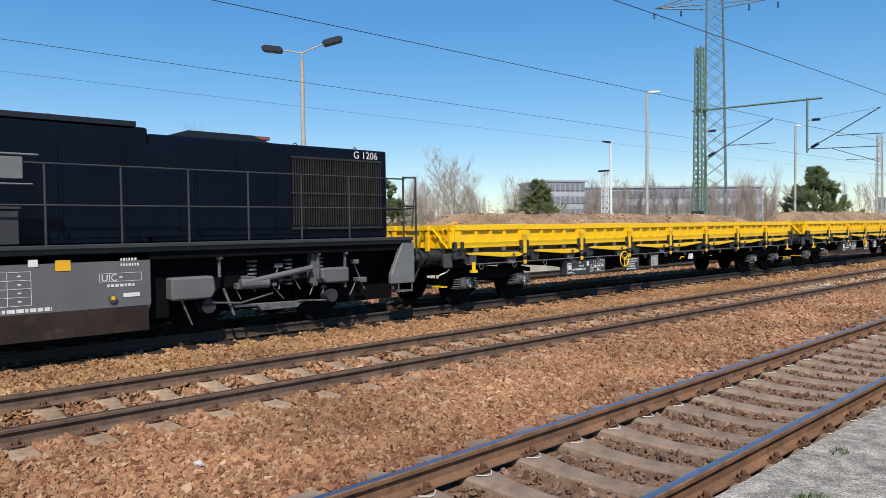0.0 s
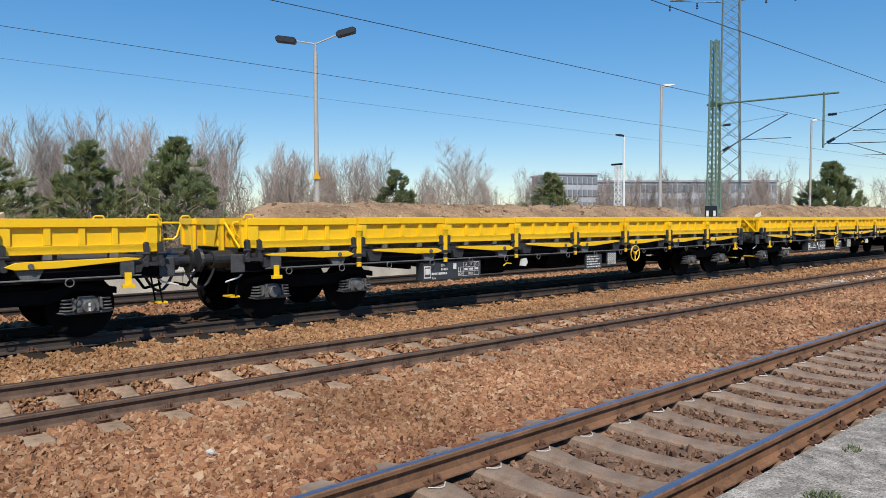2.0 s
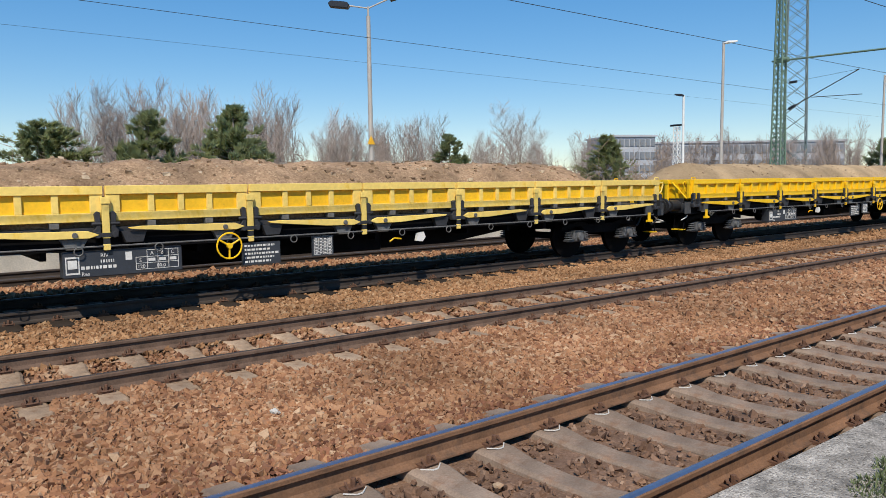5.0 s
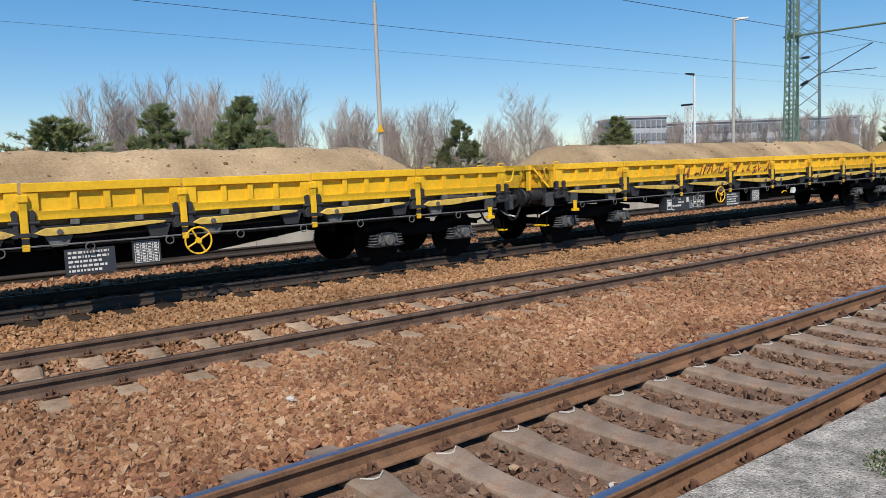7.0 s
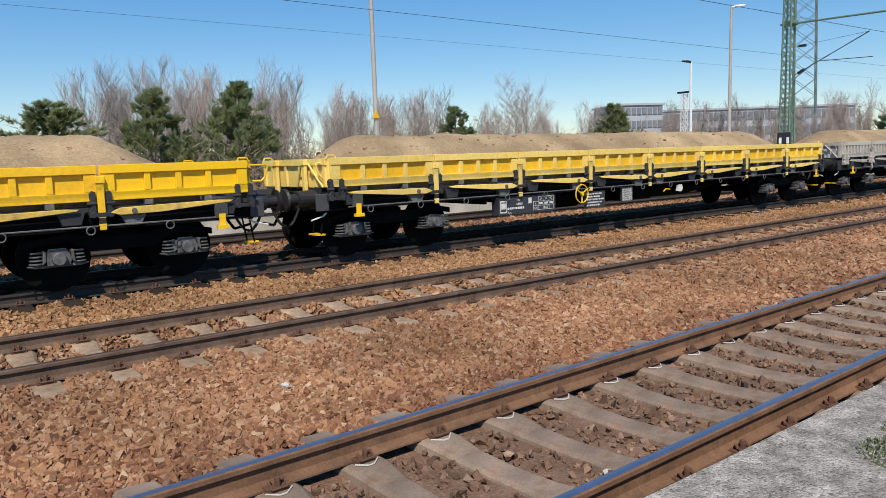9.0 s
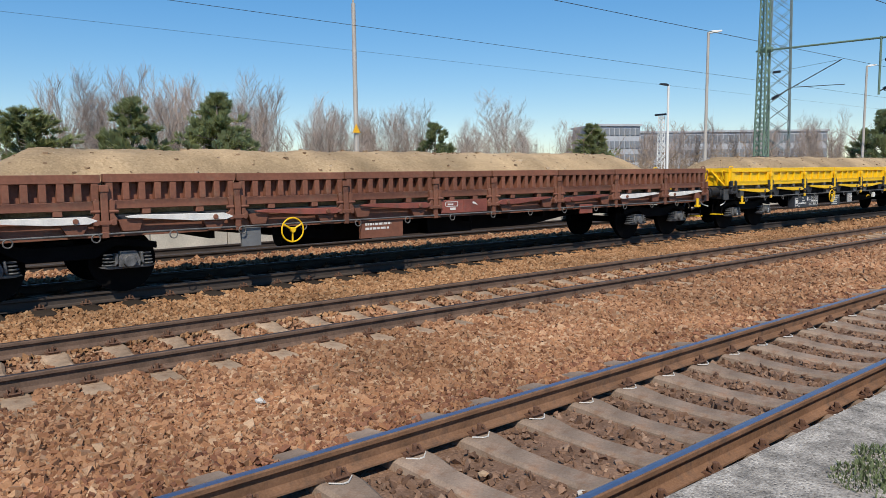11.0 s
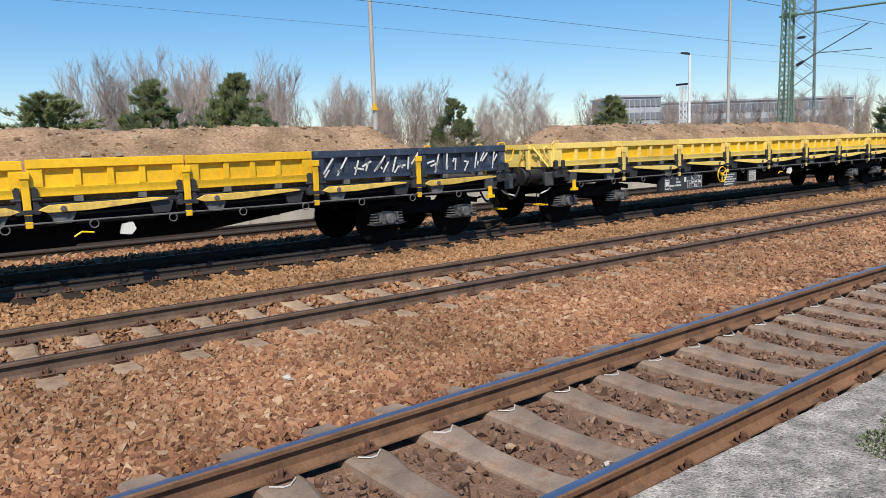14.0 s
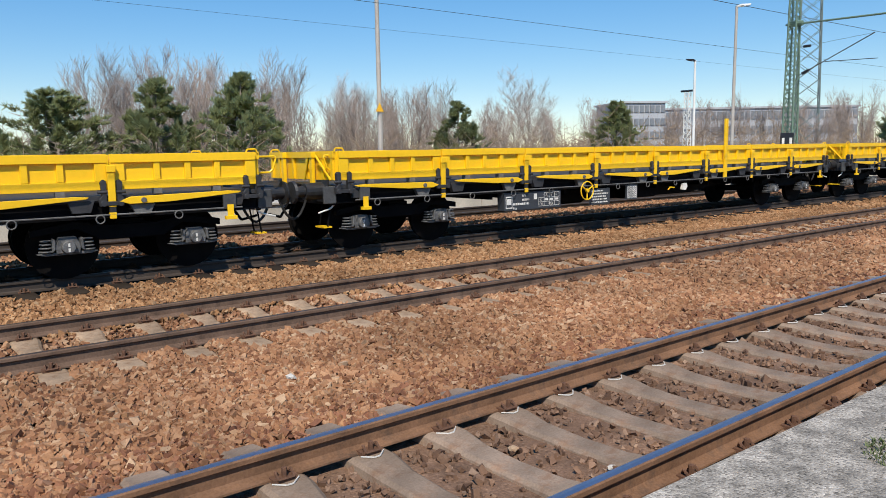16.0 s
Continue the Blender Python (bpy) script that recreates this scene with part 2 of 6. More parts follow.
M_clod = stone_mat("earth_clods", [(0.16, 0.10, 0.06), (0.42, 0.30, 0.19), (0.24, 0.15, 0.09), (0.58, 0.46, 0.33)], 0.03, 0.2, island=True)
M_soil = stone_mat("soil_load", [(0.20, 0.125, 0.075), (0.34, 0.22, 0.135), (0.27, 0.175, 0.105), (0.42, 0.29, 0.18)], 0.03, 0.15, patch=1.3, low=0.6, high=1.3)
M_galv = mat("weathered_pole", (0.44, 0.40, 0.36), 0.6, 0.1, vary=0.15, scale=1.0, fine=20)
M_postwhite = mat("white_concrete_post", (0.74, 0.74, 0.72), 0.8, vary=0.1, scale=1.0, fine=20)
M_lampblack = mat("black_lamp_housing", (0.012, 0.014, 0.02), 0.4, vary=0.1)
M_mastgreen = mat("green_mast_paint", (0.13, 0.205, 0.15), 0.6, vary=0.2, scale=2, fine=30)
M_pylon = mat("grey_green_pylon_steel", (0.17, 0.22, 0.22), 0.6, 0.1, vary=0.15, scale=1, fine=20)
M_wire = mat("copper_wire", (0.05, 0.065, 0.07), 0.5, 0.3, vary=0.1, bump=0)
M_needle = mat("pine_needles", (0.22, 0.25, 0.12), 0.7, vary=0.45, scale=1.2, fine=8, bump=0, second=(0.25, 0.25, 0.11), amount=0.5, rand=0.15)
_nt = M_needle.node_tree
_tr = _nt.nodes.new("ShaderNodeBsdfTranslucent")
_tr.inputs[0].default_value = (0.54, 0.58, 0.28, 1)
_ms = _nt.nodes.new("ShaderNodeMixShader")
_ms.inputs[0].default_value = 0.5
_nt.links.new(_nt.nodes["Principled BSDF"].outputs[0], _ms.inputs[1])
_nt.links.new(_tr.outputs[0], _ms.inputs[2])
_nt.links.new(_ms.outputs[0], _nt.nodes["Material Output"].inputs["Surface"])
M_bark = mat("grey_bark", (0.30, 0.255, 0.22), 0.9, vary=0.3, scale=3, fine=20, rand=0.2)
M_twig = mat("bare_twigs", (0.37, 0.30, 0.262), 0.9, vary=0.3, scale=1, fine=10, bump=0, rand=0.2)
M_brush = mat("brown_undergrowth", (0.32, 0.235, 0.16), 0.95, vary=0.4, scale=0.4, fine=5, bump=0)
M_facade = mat("grey_facade", (0.40, 0.42, 0.46), 0.8, vary=0.12, scale=0.2, fine=3)
M_glassdark = mat("dark_window_glass", (0.20, 0.22, 0.25), 0.3, vary=0.2, scale=0.5, fine=2, bump=0)
M_orange = mat("warning_yellow", (0.80, 0.42, 0.02), 0.5, vary=0.1)


# ---- mesh helpers ----
def box(bm, x0, x1, y0, y1, z0, z1):
    v = [bm.verts.new((x, y, z)) for x in (x0, x1) for y in (y0, y1) for z in (z0, z1)]
    for f in ((0, 1, 3, 2), (4, 6, 7, 5), (0, 4, 5, 1), (2, 3, 7, 6), (0, 2, 6, 4), (1, 5, 7, 3)):
        bm.faces.new([v[i] for i in f])
    return v


def prism(bm, pts, y0, y1):
    """Points (x, z) of an outline, extruded along y."""
    a = [bm.verts.new((x, y0, z)) for x, z in pts]
    b = [bm.verts.new((x, y1, z)) for x, z in pts]
    n = len(pts)
    bm.faces.new(a)
    bm.faces.new(b[::-1])
    for i in range(n):
        j = (i + 1) % n
        bm.faces.new((a[j], a[i], b[i], b[j]))


def rod(bm, p, q, r0, r1=None, n=8, caps=True):
    p, q = Vector(p), Vector(q)
    r1 = r0 if r1 is None else r1
    d = (q - p).normalized()
    u = d.orthogonal().normalized()
    w = d.cross(u)
    A, B = [], []
    for i in range(n):
        a = 2 * math.pi * i / n
        o = u * math.cos(a) + w * math.sin(a)
        A.append(bm.verts.new(p + o * r0))
        B.append(bm.verts.new(q + o * r1))
    for i in range(n):
        j = (i + 1) % n
        bm.faces.new((A[i], A[j], B[j], B[i]))
    if caps:
        bm.faces.new(A[::-1])
        bm.faces.new(B)


def ring(bm, c, r, t, axis="y", n=24, m=6):
    c = Vector(c)
    rows = []
    for i in range(n):
        a = 2 * math.pi * i / n
        row = []
        for k in range(m):
            b = 2 * math.pi * k / m
            rr = r + t * math.cos(b)
            o = (rr * math.cos(a), t * math.sin(b), rr * math.sin(a)) if axis == "y" else (t * math.sin(b), rr * math.cos(a), rr * math.sin(a))
            row.append(bm.verts.new(c + Vector(o)))
        rows.append(row)
    for i in range(n):
        for k in range(m):
            bm.faces.new((rows[i][k], rows[(i + 1) % n][k], rows[(i + 1) % n][(k + 1) % m], rows[i][(k + 1) % m]))


def mesh_of(name, bm, material, bevel=0.0, smooth=False):
    bmesh.ops.recalc_face_normals(bm, faces=bm.faces)
    if bevel:
        bmesh.ops.bevel(bm, geom=list(bm.edges), offset=bevel, segments=1, affect="EDGES", clamp_overlap=True)
    me = bpy.data.meshes.new(name)
    bm.to_mesh(me)
    bm.free()
    me.materials.append(material)
    if smooth:
        for f in me.polygons:
            f.use_smooth = True
    return me


def part(name, bm, material, parent, label="", bevel=0.0, smooth=False, at=None):
    ob = new(name, mesh_of(name, bm, material, bevel, smooth))
    ob.parent = parent
    if at is not None:
        ob.matrix_basis = at
    if label:
        tagged(ob, label)
    return ob


def again(ob, at):
    """Another part on the same mesh, under the same parent."""
    o = new(ob.name.split(".")[0], ob.data)
    o.parent = ob.parent
    o.matrix_basis = at
    return o


def thing(name, label, category, group="", kind="", at=None):
    ob = new(name)
    tagged(ob, label, category, group, kind)
    if at is not None:
        ob.matrix_basis = at
    return ob


def raw_mesh(name, verts, faces, material, smooth=False):
    me = bpy.data.meshes.new(name)
    me.from_pydata(verts, [], faces)
    me.materials.append(material)
    if smooth:
        for f in me.polygons:
            f.use_smooth = True
    return me


# ---- ground and tracks ----
GAUGE = 1.505                 # rail head centre to rail head centre
T1, T1_TURN = 2.493 + GAUGE / 2, 1.13     # near track: centre line at x = 4, and its turn in degrees
T2, Z2 = 7.467 + GAUGE / 2, -0.03
T3, Z3 = 11.895 + GAUGE / 2, 0.0
T4, Z4 = 17.09, 0.0

bm = bmesh.new()
bmesh.ops.create_grid(bm, x_segments=2, y_segments=2, size=2500)
ground = part("ground", bm, M_earth, None, at=pose(0, 0, -0.55))
tagged(ground, "dry brown earth with sparse grass beyond the railway", "ground", kind="structure")

# ballast bed: a low uneven shelf under all four tracks
xs = np.concatenate([np.arange(-14, 30, 0.35), np.arange(30, 90, 2.0), np.arange(90, 420, 15)])
ys = np.arange(1.55, 19.3, 0.3)
rng = np.random.default_rng(3)
V, F = [], []
for i, x in enumerate(xs):
    for j, y in enumerate(ys):
        z = -0.245
        for c, w in ((T1 + (x - 4) * 0.0197, -0.008), (T2, 0.015), (T3, 0.02), (T4, 0.02)):
            z -= w * math.exp(-((y - c) / 1.15) ** 6)
        z += rng.normal(0, 0.006)
        if y > 14.6:
            z += 0.06
        if y > 19.0:
            z = -0.3
        V.append((x, y, z))
ny = len(ys)
for i in range(len(xs) - 1):
    for j in range(ny - 1):
        F.append((i * ny + j, (i + 1) * ny + j, (i + 1) * ny + j + 1, i * ny + j + 1))
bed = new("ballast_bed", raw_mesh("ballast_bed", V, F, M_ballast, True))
bed.data.materials.append(M_train_shade)
bed.data.materials.append(M_fill)
# train shade painted into its track bed; fine dirt fills the near one
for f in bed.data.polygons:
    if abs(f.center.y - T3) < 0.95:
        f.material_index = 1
    elif abs(f.center.y - T1 - (f.center.x - 4) * 0.0197) < 1.0:
        f.material_index = 2
tagged(bed, "red-brown crushed stone ballast bed under the tracks", "ballast", kind="structure")


def rail_mesh(name, x0, x1, topmat, sidemat):
    """A flat-bottomed rail: head, web and foot; its head's top takes its own material."""
    half = [(0.0, 0.0), (0.028, -0.002), (0.036, -0.012), (0.036, -0.038), (0.012, -0.052), (0.009, -0.075), (0.010, -0.13), (0.02, -0.145), (0.072, -0.158), (0.073, -0.17), (0.0, -0.17)]
    prof = half + [(-y, z) for y, z in half[-2:0:-1]]
    n = len(prof)
    xs = np.linspace(x0, x1, 40)
    V = [(x, y, z) for x in xs for y, z in prof]
    F, MI = [], []
    for i in range(len(xs) - 1):
        for k in range(n):
            k2 = (k + 1) % n
            F.append((i * n + k, i * n + k2, (i + 1) * n + k2, (i + 1) * n + k))
            MI.append(1 if k in (0, n - 1) else 0)
    me = raw_mesh(name, V, F, sidemat)
    me.materials.append(topmat)
    for f, mi in zip(me.polygons, MI):
        f.material_index = mi
    return me


def concrete_sleeper(bm):
    """A waisted concrete sleeper 2.6 m long, its rail seats raised."""
    st = [(-1.33, 0.13, -0.182), (-1.15, 0.145, -0.165), (-0.92, 0.15, -0.172), (-0.58, 0.145, -0.172), (-0.35, 0.118, -0.198), (0, 0.11, -0.207), (0.35, 0.118, -0.198), (0.58, 0.145, -0.172), (0.92, 0.15, -0.172), (1.15, 0.145, -0.165), (1.33, 0.13, -0.182)]
    rows = []
    for y, w, z in st:
        rows.append([bm.verts.new(q) for q in ((-w - 0.03, y, -0.36), (-w, y, z - 0.02), (-w + 0.03, y, z), (w - 0.03, y, z), (w, y, z - 0.02), (w + 0.03, y, -0.36))])
    for a, b in zip(rows, rows[1:]):
        for k in range(5):
            bm.faces.new((a[k], a[k + 1], b[k + 1], b[k]))
    bm.faces.new(rows[0])
    bm.faces.new(rows[-1][::-1])


def fastening(bm, s):
    """Spring clip, screw and ribs on one side of a rail; s is the side."""
    box(bm, -0.075, 0.075, s * 0.085 - 0.035, s * 0.085 + 0.035, -0.172, -0.145)
    rod(bm, (0, s * 0.10, -0.15), (0, s * 0.10, -0.09), 0.018, n=6)
    for dx in (-0.05, 0.05):
        rod(bm, (dx, s * 0.125, -0.15), (dx, s * 0.085, -0.112), 0.009, n=5)
        rod(bm, (dx, s * 0.085, -0.112), (dx * 0.5, s * 0.06, -0.14), 0.009, n=5)
    rod(bm, (-0.05, s * 0.125, -0.148), (0.05, s * 0.125, -0.148), 0.009, n=5)


def chevron(bm, s):
    """The pale edge of the angled guide plate."""
    y = s * 0.12
    for dx in (-1, 1):
        rod(bm, (dx * 0.085, y - s * 0.005, -0.164), (dx * 0.02, y + s * 0.055, -0.166), 0.005, n=4)
    rod(bm, (-0.02, y + s * 0.055, -0.166), (0.02, y + s * 0.055, -0.166), 0.005, n=4)


def track(name, label, cx, cz, turn, topmat, first, spacing, near_x, far_x, detail, darkened=False):
    tr = thing(name, label, "railway track", kind="structure", at=pose(4, cx, cz, 0, 0, turn))
    me = rail_mesh("rail", -34, 420, topmat, M_railblack if darkened else M_railside if detail > 1 else M_railmid)
    concrete = M_sleeperdark if darkened else M_sleeper if detail > 1 else M_sleeper_mid
    for s in (-1, 1):
        r = new("rail", me)
        r.parent = tr
        r.matrix_basis = pose(0, s * GAUGE / 2, 0)
    bm = bmesh.new()
    concrete_sleeper(bm)
    sm = mesh_of("sleeper", bm, concrete)
    if detail:
        bm = bmesh.new()
        for s in (-1, 1):
            fastening(bm, s)
        cm = mesh_of("rail_clip", bm, M_clip)
        bm = bmesh.new()
        for s in (-1, 1):
            chevron(bm, s)
        gm = mesh_of("guide_plate", bm, M_pad)
    x = first
    while x > near_x:
        x -= spacing
    while x < far_x:
        o = new("sleeper", sm)
        o.parent = tr
        o.matrix_basis = pose(x - 4, 0, random.uniform(-0.008, 0.004), 0, 0, random.uniform(-0.6, 0.6))
        if detail and -4 < x < 22:
            for s in (-1, 1):
                c = new("rail_clip", cm)
                c.parent = tr
                c.matrix_basis = pose(x - 4, s * GAUGE / 2, 0)
                if x < 14 and detail > 1:
                    c = new("guide_plate", gm)
                    c.parent = tr
                    c.matrix_basis = pose(x - 4, s * GAUGE / 2, 0)
        x += spacing
    # the run of sleepers farther out, in one mesh
    V, F = [], []
    base = [tuple(v.co) for v in sm.vertices]
    polys = [tuple(f.vertices) for f in sm.polygons]
    while x < 170:
        k = len(V)
        V += [(a + x - 4, b, c) for a, b, c in base]
        F += [tuple(i + k for i in f) for f in polys]
        x += spacing
    o = new("far_sleepers", raw_mesh("far_sleepers", V, F, concrete))
    o.parent = tr
    tagged(o, "run of concrete sleepers", kind="stuff")
    return tr


track("track_near", "railway track with blue-gleaming rail heads on concrete sleepers", T1, 0.0, T1_TURN, M_railtop, 3.50, 0.595, -5, 30, 2)
track("track_middle", "rusty-sided railway track on pale concrete sleepers", T2, Z2, 0, M_raildull, 1.10, 0.625, -4, 40, 1)
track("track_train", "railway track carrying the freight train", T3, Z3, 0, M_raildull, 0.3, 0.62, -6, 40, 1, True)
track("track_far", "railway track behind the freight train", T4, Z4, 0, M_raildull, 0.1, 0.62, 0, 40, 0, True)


def loose_stones(name, label, x0, x1, y0, y1, count, zfun, size=0.027, seed=1, skip=None, material=None):
    """Loose ballast: squashed, jittered eight-cornered stones, all in one mesh."""
    g = np.random.default_rng(seed)
    base = np.array([(x, y, z) for x in (-0.8, 0.8) for y in (-0.8, 0.8) for z in (-0.8, 0.8)])
    quads = ((0, 1, 3, 2), (4, 6, 7, 5), (0, 4, 5, 1), (2, 3, 7, 6), (0, 2, 6, 4), (1, 5, 7, 3))
    tri = np.array([t for p, q, r, s in quads for t in ((p, q, r), (p, r, s))])
    px = g.uniform(x0, x1, count)
    py = g.uniform(y0, y1, count)
    if skip is not None:
        keep = ~skip(px, py)
        px, py = px[keep], py[keep]
    n = len(px)
    s = size * np.minimum(g.lognormal(0, 0.32, n), 1.7)
    sc = s[:, None] * g.uniform(0.5, 1.4, (n, 3)) * np.array((1.15, 1.05, 0.8))
    pts = (base[None] + g.uniform(-0.42, 0.42, (n, 8, 3))) * sc[:, None, :]
    q = g.normal(size=(n, 4))
    q /= np.linalg.norm(q, axis=1)[:, None]
    w, x, y, z = q.T
    R = np.stack([1 - 2 * (y * y + z * z), 2 * (x * y - z * w), 2 * (x * z + y * w), 2 * (x * y + z * w), 1 - 2 * (x * x + z * z), 2 * (y * z - x * w), 2 * (x * z - y * w), 2 * (y * z + x * w), 1 - 2 * (x * x + y * y)], 1).reshape(n, 3, 3)
    pts = np.einsum("nij,nkj->nki", R, pts)
    pz = zfun(px, py) + g.uniform(-0.012, 0.016, n)
    pts += np.stack([px, py, pz], 1)[:, None, :]
    faces = (tri[None] + 8 * np.arange(n)[:, None, None]).reshape(-1, 3)
    me = bpy.data.meshes.new(name)
    me.vertices.add(n * 8)
    me.vertices.foreach_set("co", pts.astype(np.float32).ravel())
    me.loops.add(len(faces) * 3)
    me.loops.foreach_set("vertex_index", faces.astype(np.int32).ravel())
    me.polygons.add(len(faces))
    me.polygons.foreach_set("loop_start", (np.arange(len(faces)) * 3).astype(np.int32))
    me.polygons.foreach_set("loop_total", np.full(len(faces), 3, np.int32))
    me.update(calc_edges=True)
    me.shade_flat()
    me.materials.append(material or M_stones)
    o = new(name, me)
    tagged(o, label, "ballast", kind="stuff")
    return o


def on_sleeper(cx, first, spacing, half=1.34):
    def f(px, py):
        c = cx + (px - 4) * 0.0197 if cx == T1 else cx
        d = np.abs((px - first + spacing / 2) % spacing - spacing / 2)
        return (np.abs(py - c) < half) & (d < 0.145)
    return f


def z_open(px, py):
    return np.full(len(px), -0.205)


def z_low(px, py):
    return np.full(len(px), -0.226)


def z_mid(px, py):
    return np.full(len(px), -0.235)


def z_far(px, py):
    return np.full(len(px), -0.155)


def no_rail(px, py):
    bad = np.zeros(len(px), bool)
    for c in (T2, T3):
        for s in (-1, 1):
            bad |= np.abs(py - c - s * GAUGE / 2) < 0.085
    c = T1 + (px - 4) * 0.0197
    for s in (-1, 1):
        bad |= np.abs(py - c - s * GAUGE / 2) < 0.085
    return bad | on_sleeper(T1, 3.50, 0.595)(px, py) | on_sleeper(T2, 1.10, 0.625)(px, py) | on_sleeper(T3, 0.3, 0.62)(px, py)


loose_stones("ballast_stones", "loose red-brown and tan crushed stones", -1.5, 9, 4.5, 7.6, 46000, z_open, 0.0202, 1, no_rail)
loose_stones("ballast_stones", "loose red-brown and tan crushed stones", 9, 24, 4.6, 7.6, 27000, z_open, 0.025, 2, no_rail)
loose_stones("ballast_stones", "rust-dusted red crushed stones along the near rail", -1.5, 24, 4.05, 4.95, 20000, z_open, 0.0195, 3, no_rail, M_reddish)
loose_stones("ballast_stones", "ochre crushed stones between two tracks", 0, 24, 8.8, 11.75, 42000, z_open, 0.0205, 4, no_rail, M_ochre)
loose_stones("ballast_stones", "ochre crushed stones between two tracks", 24, 48, 4.8, 11.6, 12000, z_open, 0.036, 7, no_rail, M_ochre)
loose_stones("ballast_stones", "small dirty stones between the sleepers", 0.5, 16, 2.1, 4.5, 9000, z_low, 0.017, 5, no_rail, M_dirty)
loose_stones("ballast_stones", "small dirty stones between the sleepers", 0.0, 22, 7.3, 9.2, 15000, z_mid, 0.021, 6, no_rail)
loose_stones("ballast_stones", "sunlit tan stones beyond the train", 0, 44, 14.75, 16.5, 13000, z_far, 0.03, 9, None)
loose_stones("pale_stones", "pale chalky stones spilled between the rails", 24, 42, 7.55, 8.85, 2400, z_low, 0.019, 8, None, M_chalk)

# single stones and litter that catch the eye
for k, (x, y, z, r, name, label, m) in enumerate(((2.64, 5.68, -0.17, 0.05, "white_stone", "single whitish stone on the ballast", M_chalk), (3.33, 2.80, -0.195, 0.03, "litter", "crumpled white scrap of litter between the sleepers", M_chalk), (3.08, 3.40, -0.20, 0.045, "pale_stone", "pale tan stone between the sleepers", M_sleeper_mid))):
    rs = random.Random(k + 40)
    bm = bmesh.new()
    bmesh.ops.create_icosphere(bm, subdivisions=1, radius=r)
    for v in bm.verts:
        v.co *= rs.uniform(0.65, 1.2)
        v.co.z *= 0.6
    me = bpy.data.meshes.new(name)
    bm.to_mesh(me)
    bm.free()
    me.materials.append(m)
    o = new(name, me)
    o.location = (x, y, z)
    tagged(o, label, "stone" if k != 1 else "litter")

# near platform: a concrete edge slab with weeds behind it
bm = bmesh.new()
nx, nyy = 60, 14
rows = []
for i in range(nx + 1):
    x = -14 + i * (74 / nx)
    rows.append([bm.verts.new((x, -6.0 + 8.0 * j / nyy, 0.15 + random.gauss(0, 0.004))) for j in range(nyy + 1)])
for i in range(nx):
    for j in range(nyy):
        bm.faces.new((rows[i][j], rows[i + 1][j], rows[i + 1][j + 1], rows[i][j + 1]))
for i in range(nx):
    a, b = rows[i][-1], rows[i + 1][-1]
    c, d = bm.verts.new((a.co.x, 2.0, -0.4)), bm.verts.new((b.co.x, 2.0, -0.4))
    bm.faces.new((a, b, d, c))
platform = part("platform_near", bm, M_platform, None)
tagged(platform, "rough weathered grey concrete platform beside the track", "platform", kind="structure")

g = np.random.default_rng(12)
for k, (wx, wy, r, n) in enumerate(((3.98, 1.47, 0.17, 620), (4.32, 1.58, 0.10, 190), (4.15, 1.30, 0.16, 420), (5.4, 1.8, 0.06, 60), (3.62, 1.22, 0.14, 320))):
    V, F = [], []
    for i in range(n):
        a, d = g.uniform(0, 6.28), r * math.sqrt(g.uniform(0, 1))
        x, y = d * math.cos(a) * 1.5, d * math.sin(a)
        h = g.uniform(0.01, 0.055) * (1.2 - d / r * 0.6)
        b, lean, w = g.uniform(0, 6.28), g.uniform(0.2, 1.2) * h, g.uniform(0.003, 0.008)
        j = len(V)
        V += [(x - w * math.sin(b), y + w * math.cos(b), 0), (x + w * math.sin(b), y - w * math.cos(b), 0), (x + lean * math.cos(b), y + lean * math.sin(b), h)]
        F.append((j, j + 1, j + 2))
    o = new("weed", raw_mesh("weed", V, F, M_weed))
    o.location = (wx, wy, 0.148)
    tagged(o, "low green weeds growing in the platform concrete", "weed", kind="stuff")

# far platform behind the train
bm = bmesh.new()
box(bm, -60, 120, 18.95, 26.5, -0.5, 0.36)
o = part("platform_far", bm, M_platform_far, None)
tagged(o, "low pale concrete platform behind the train", "platform", kind="structure")
bm = bmesh.new()
box(bm, 0, 1.98, 18.80, 18.94, -0.45, 0.355)
block = mesh_of("edge_block", bm, M_platform_far, 0.012)
bm = bmesh.new()
box(bm, 0, 1.98, 18.74, 19.3, 0.362, 0.43)
slab = mesh_of("edge_slab", bm, M_platform_far, 0.012)
for i in range(48):
    for me in (block, slab):
        q = new(me.name, me)
        q.parent = o
        q.matrix_basis = pose(-4 + 2.0 * i, random.uniform(-0.006, 0.006), 0)


# ---- freight wagons ----
BAY, NBAY = 2.2, 8
LS = BAY * NBAY
PITCH = 18.92
HW = 1.33


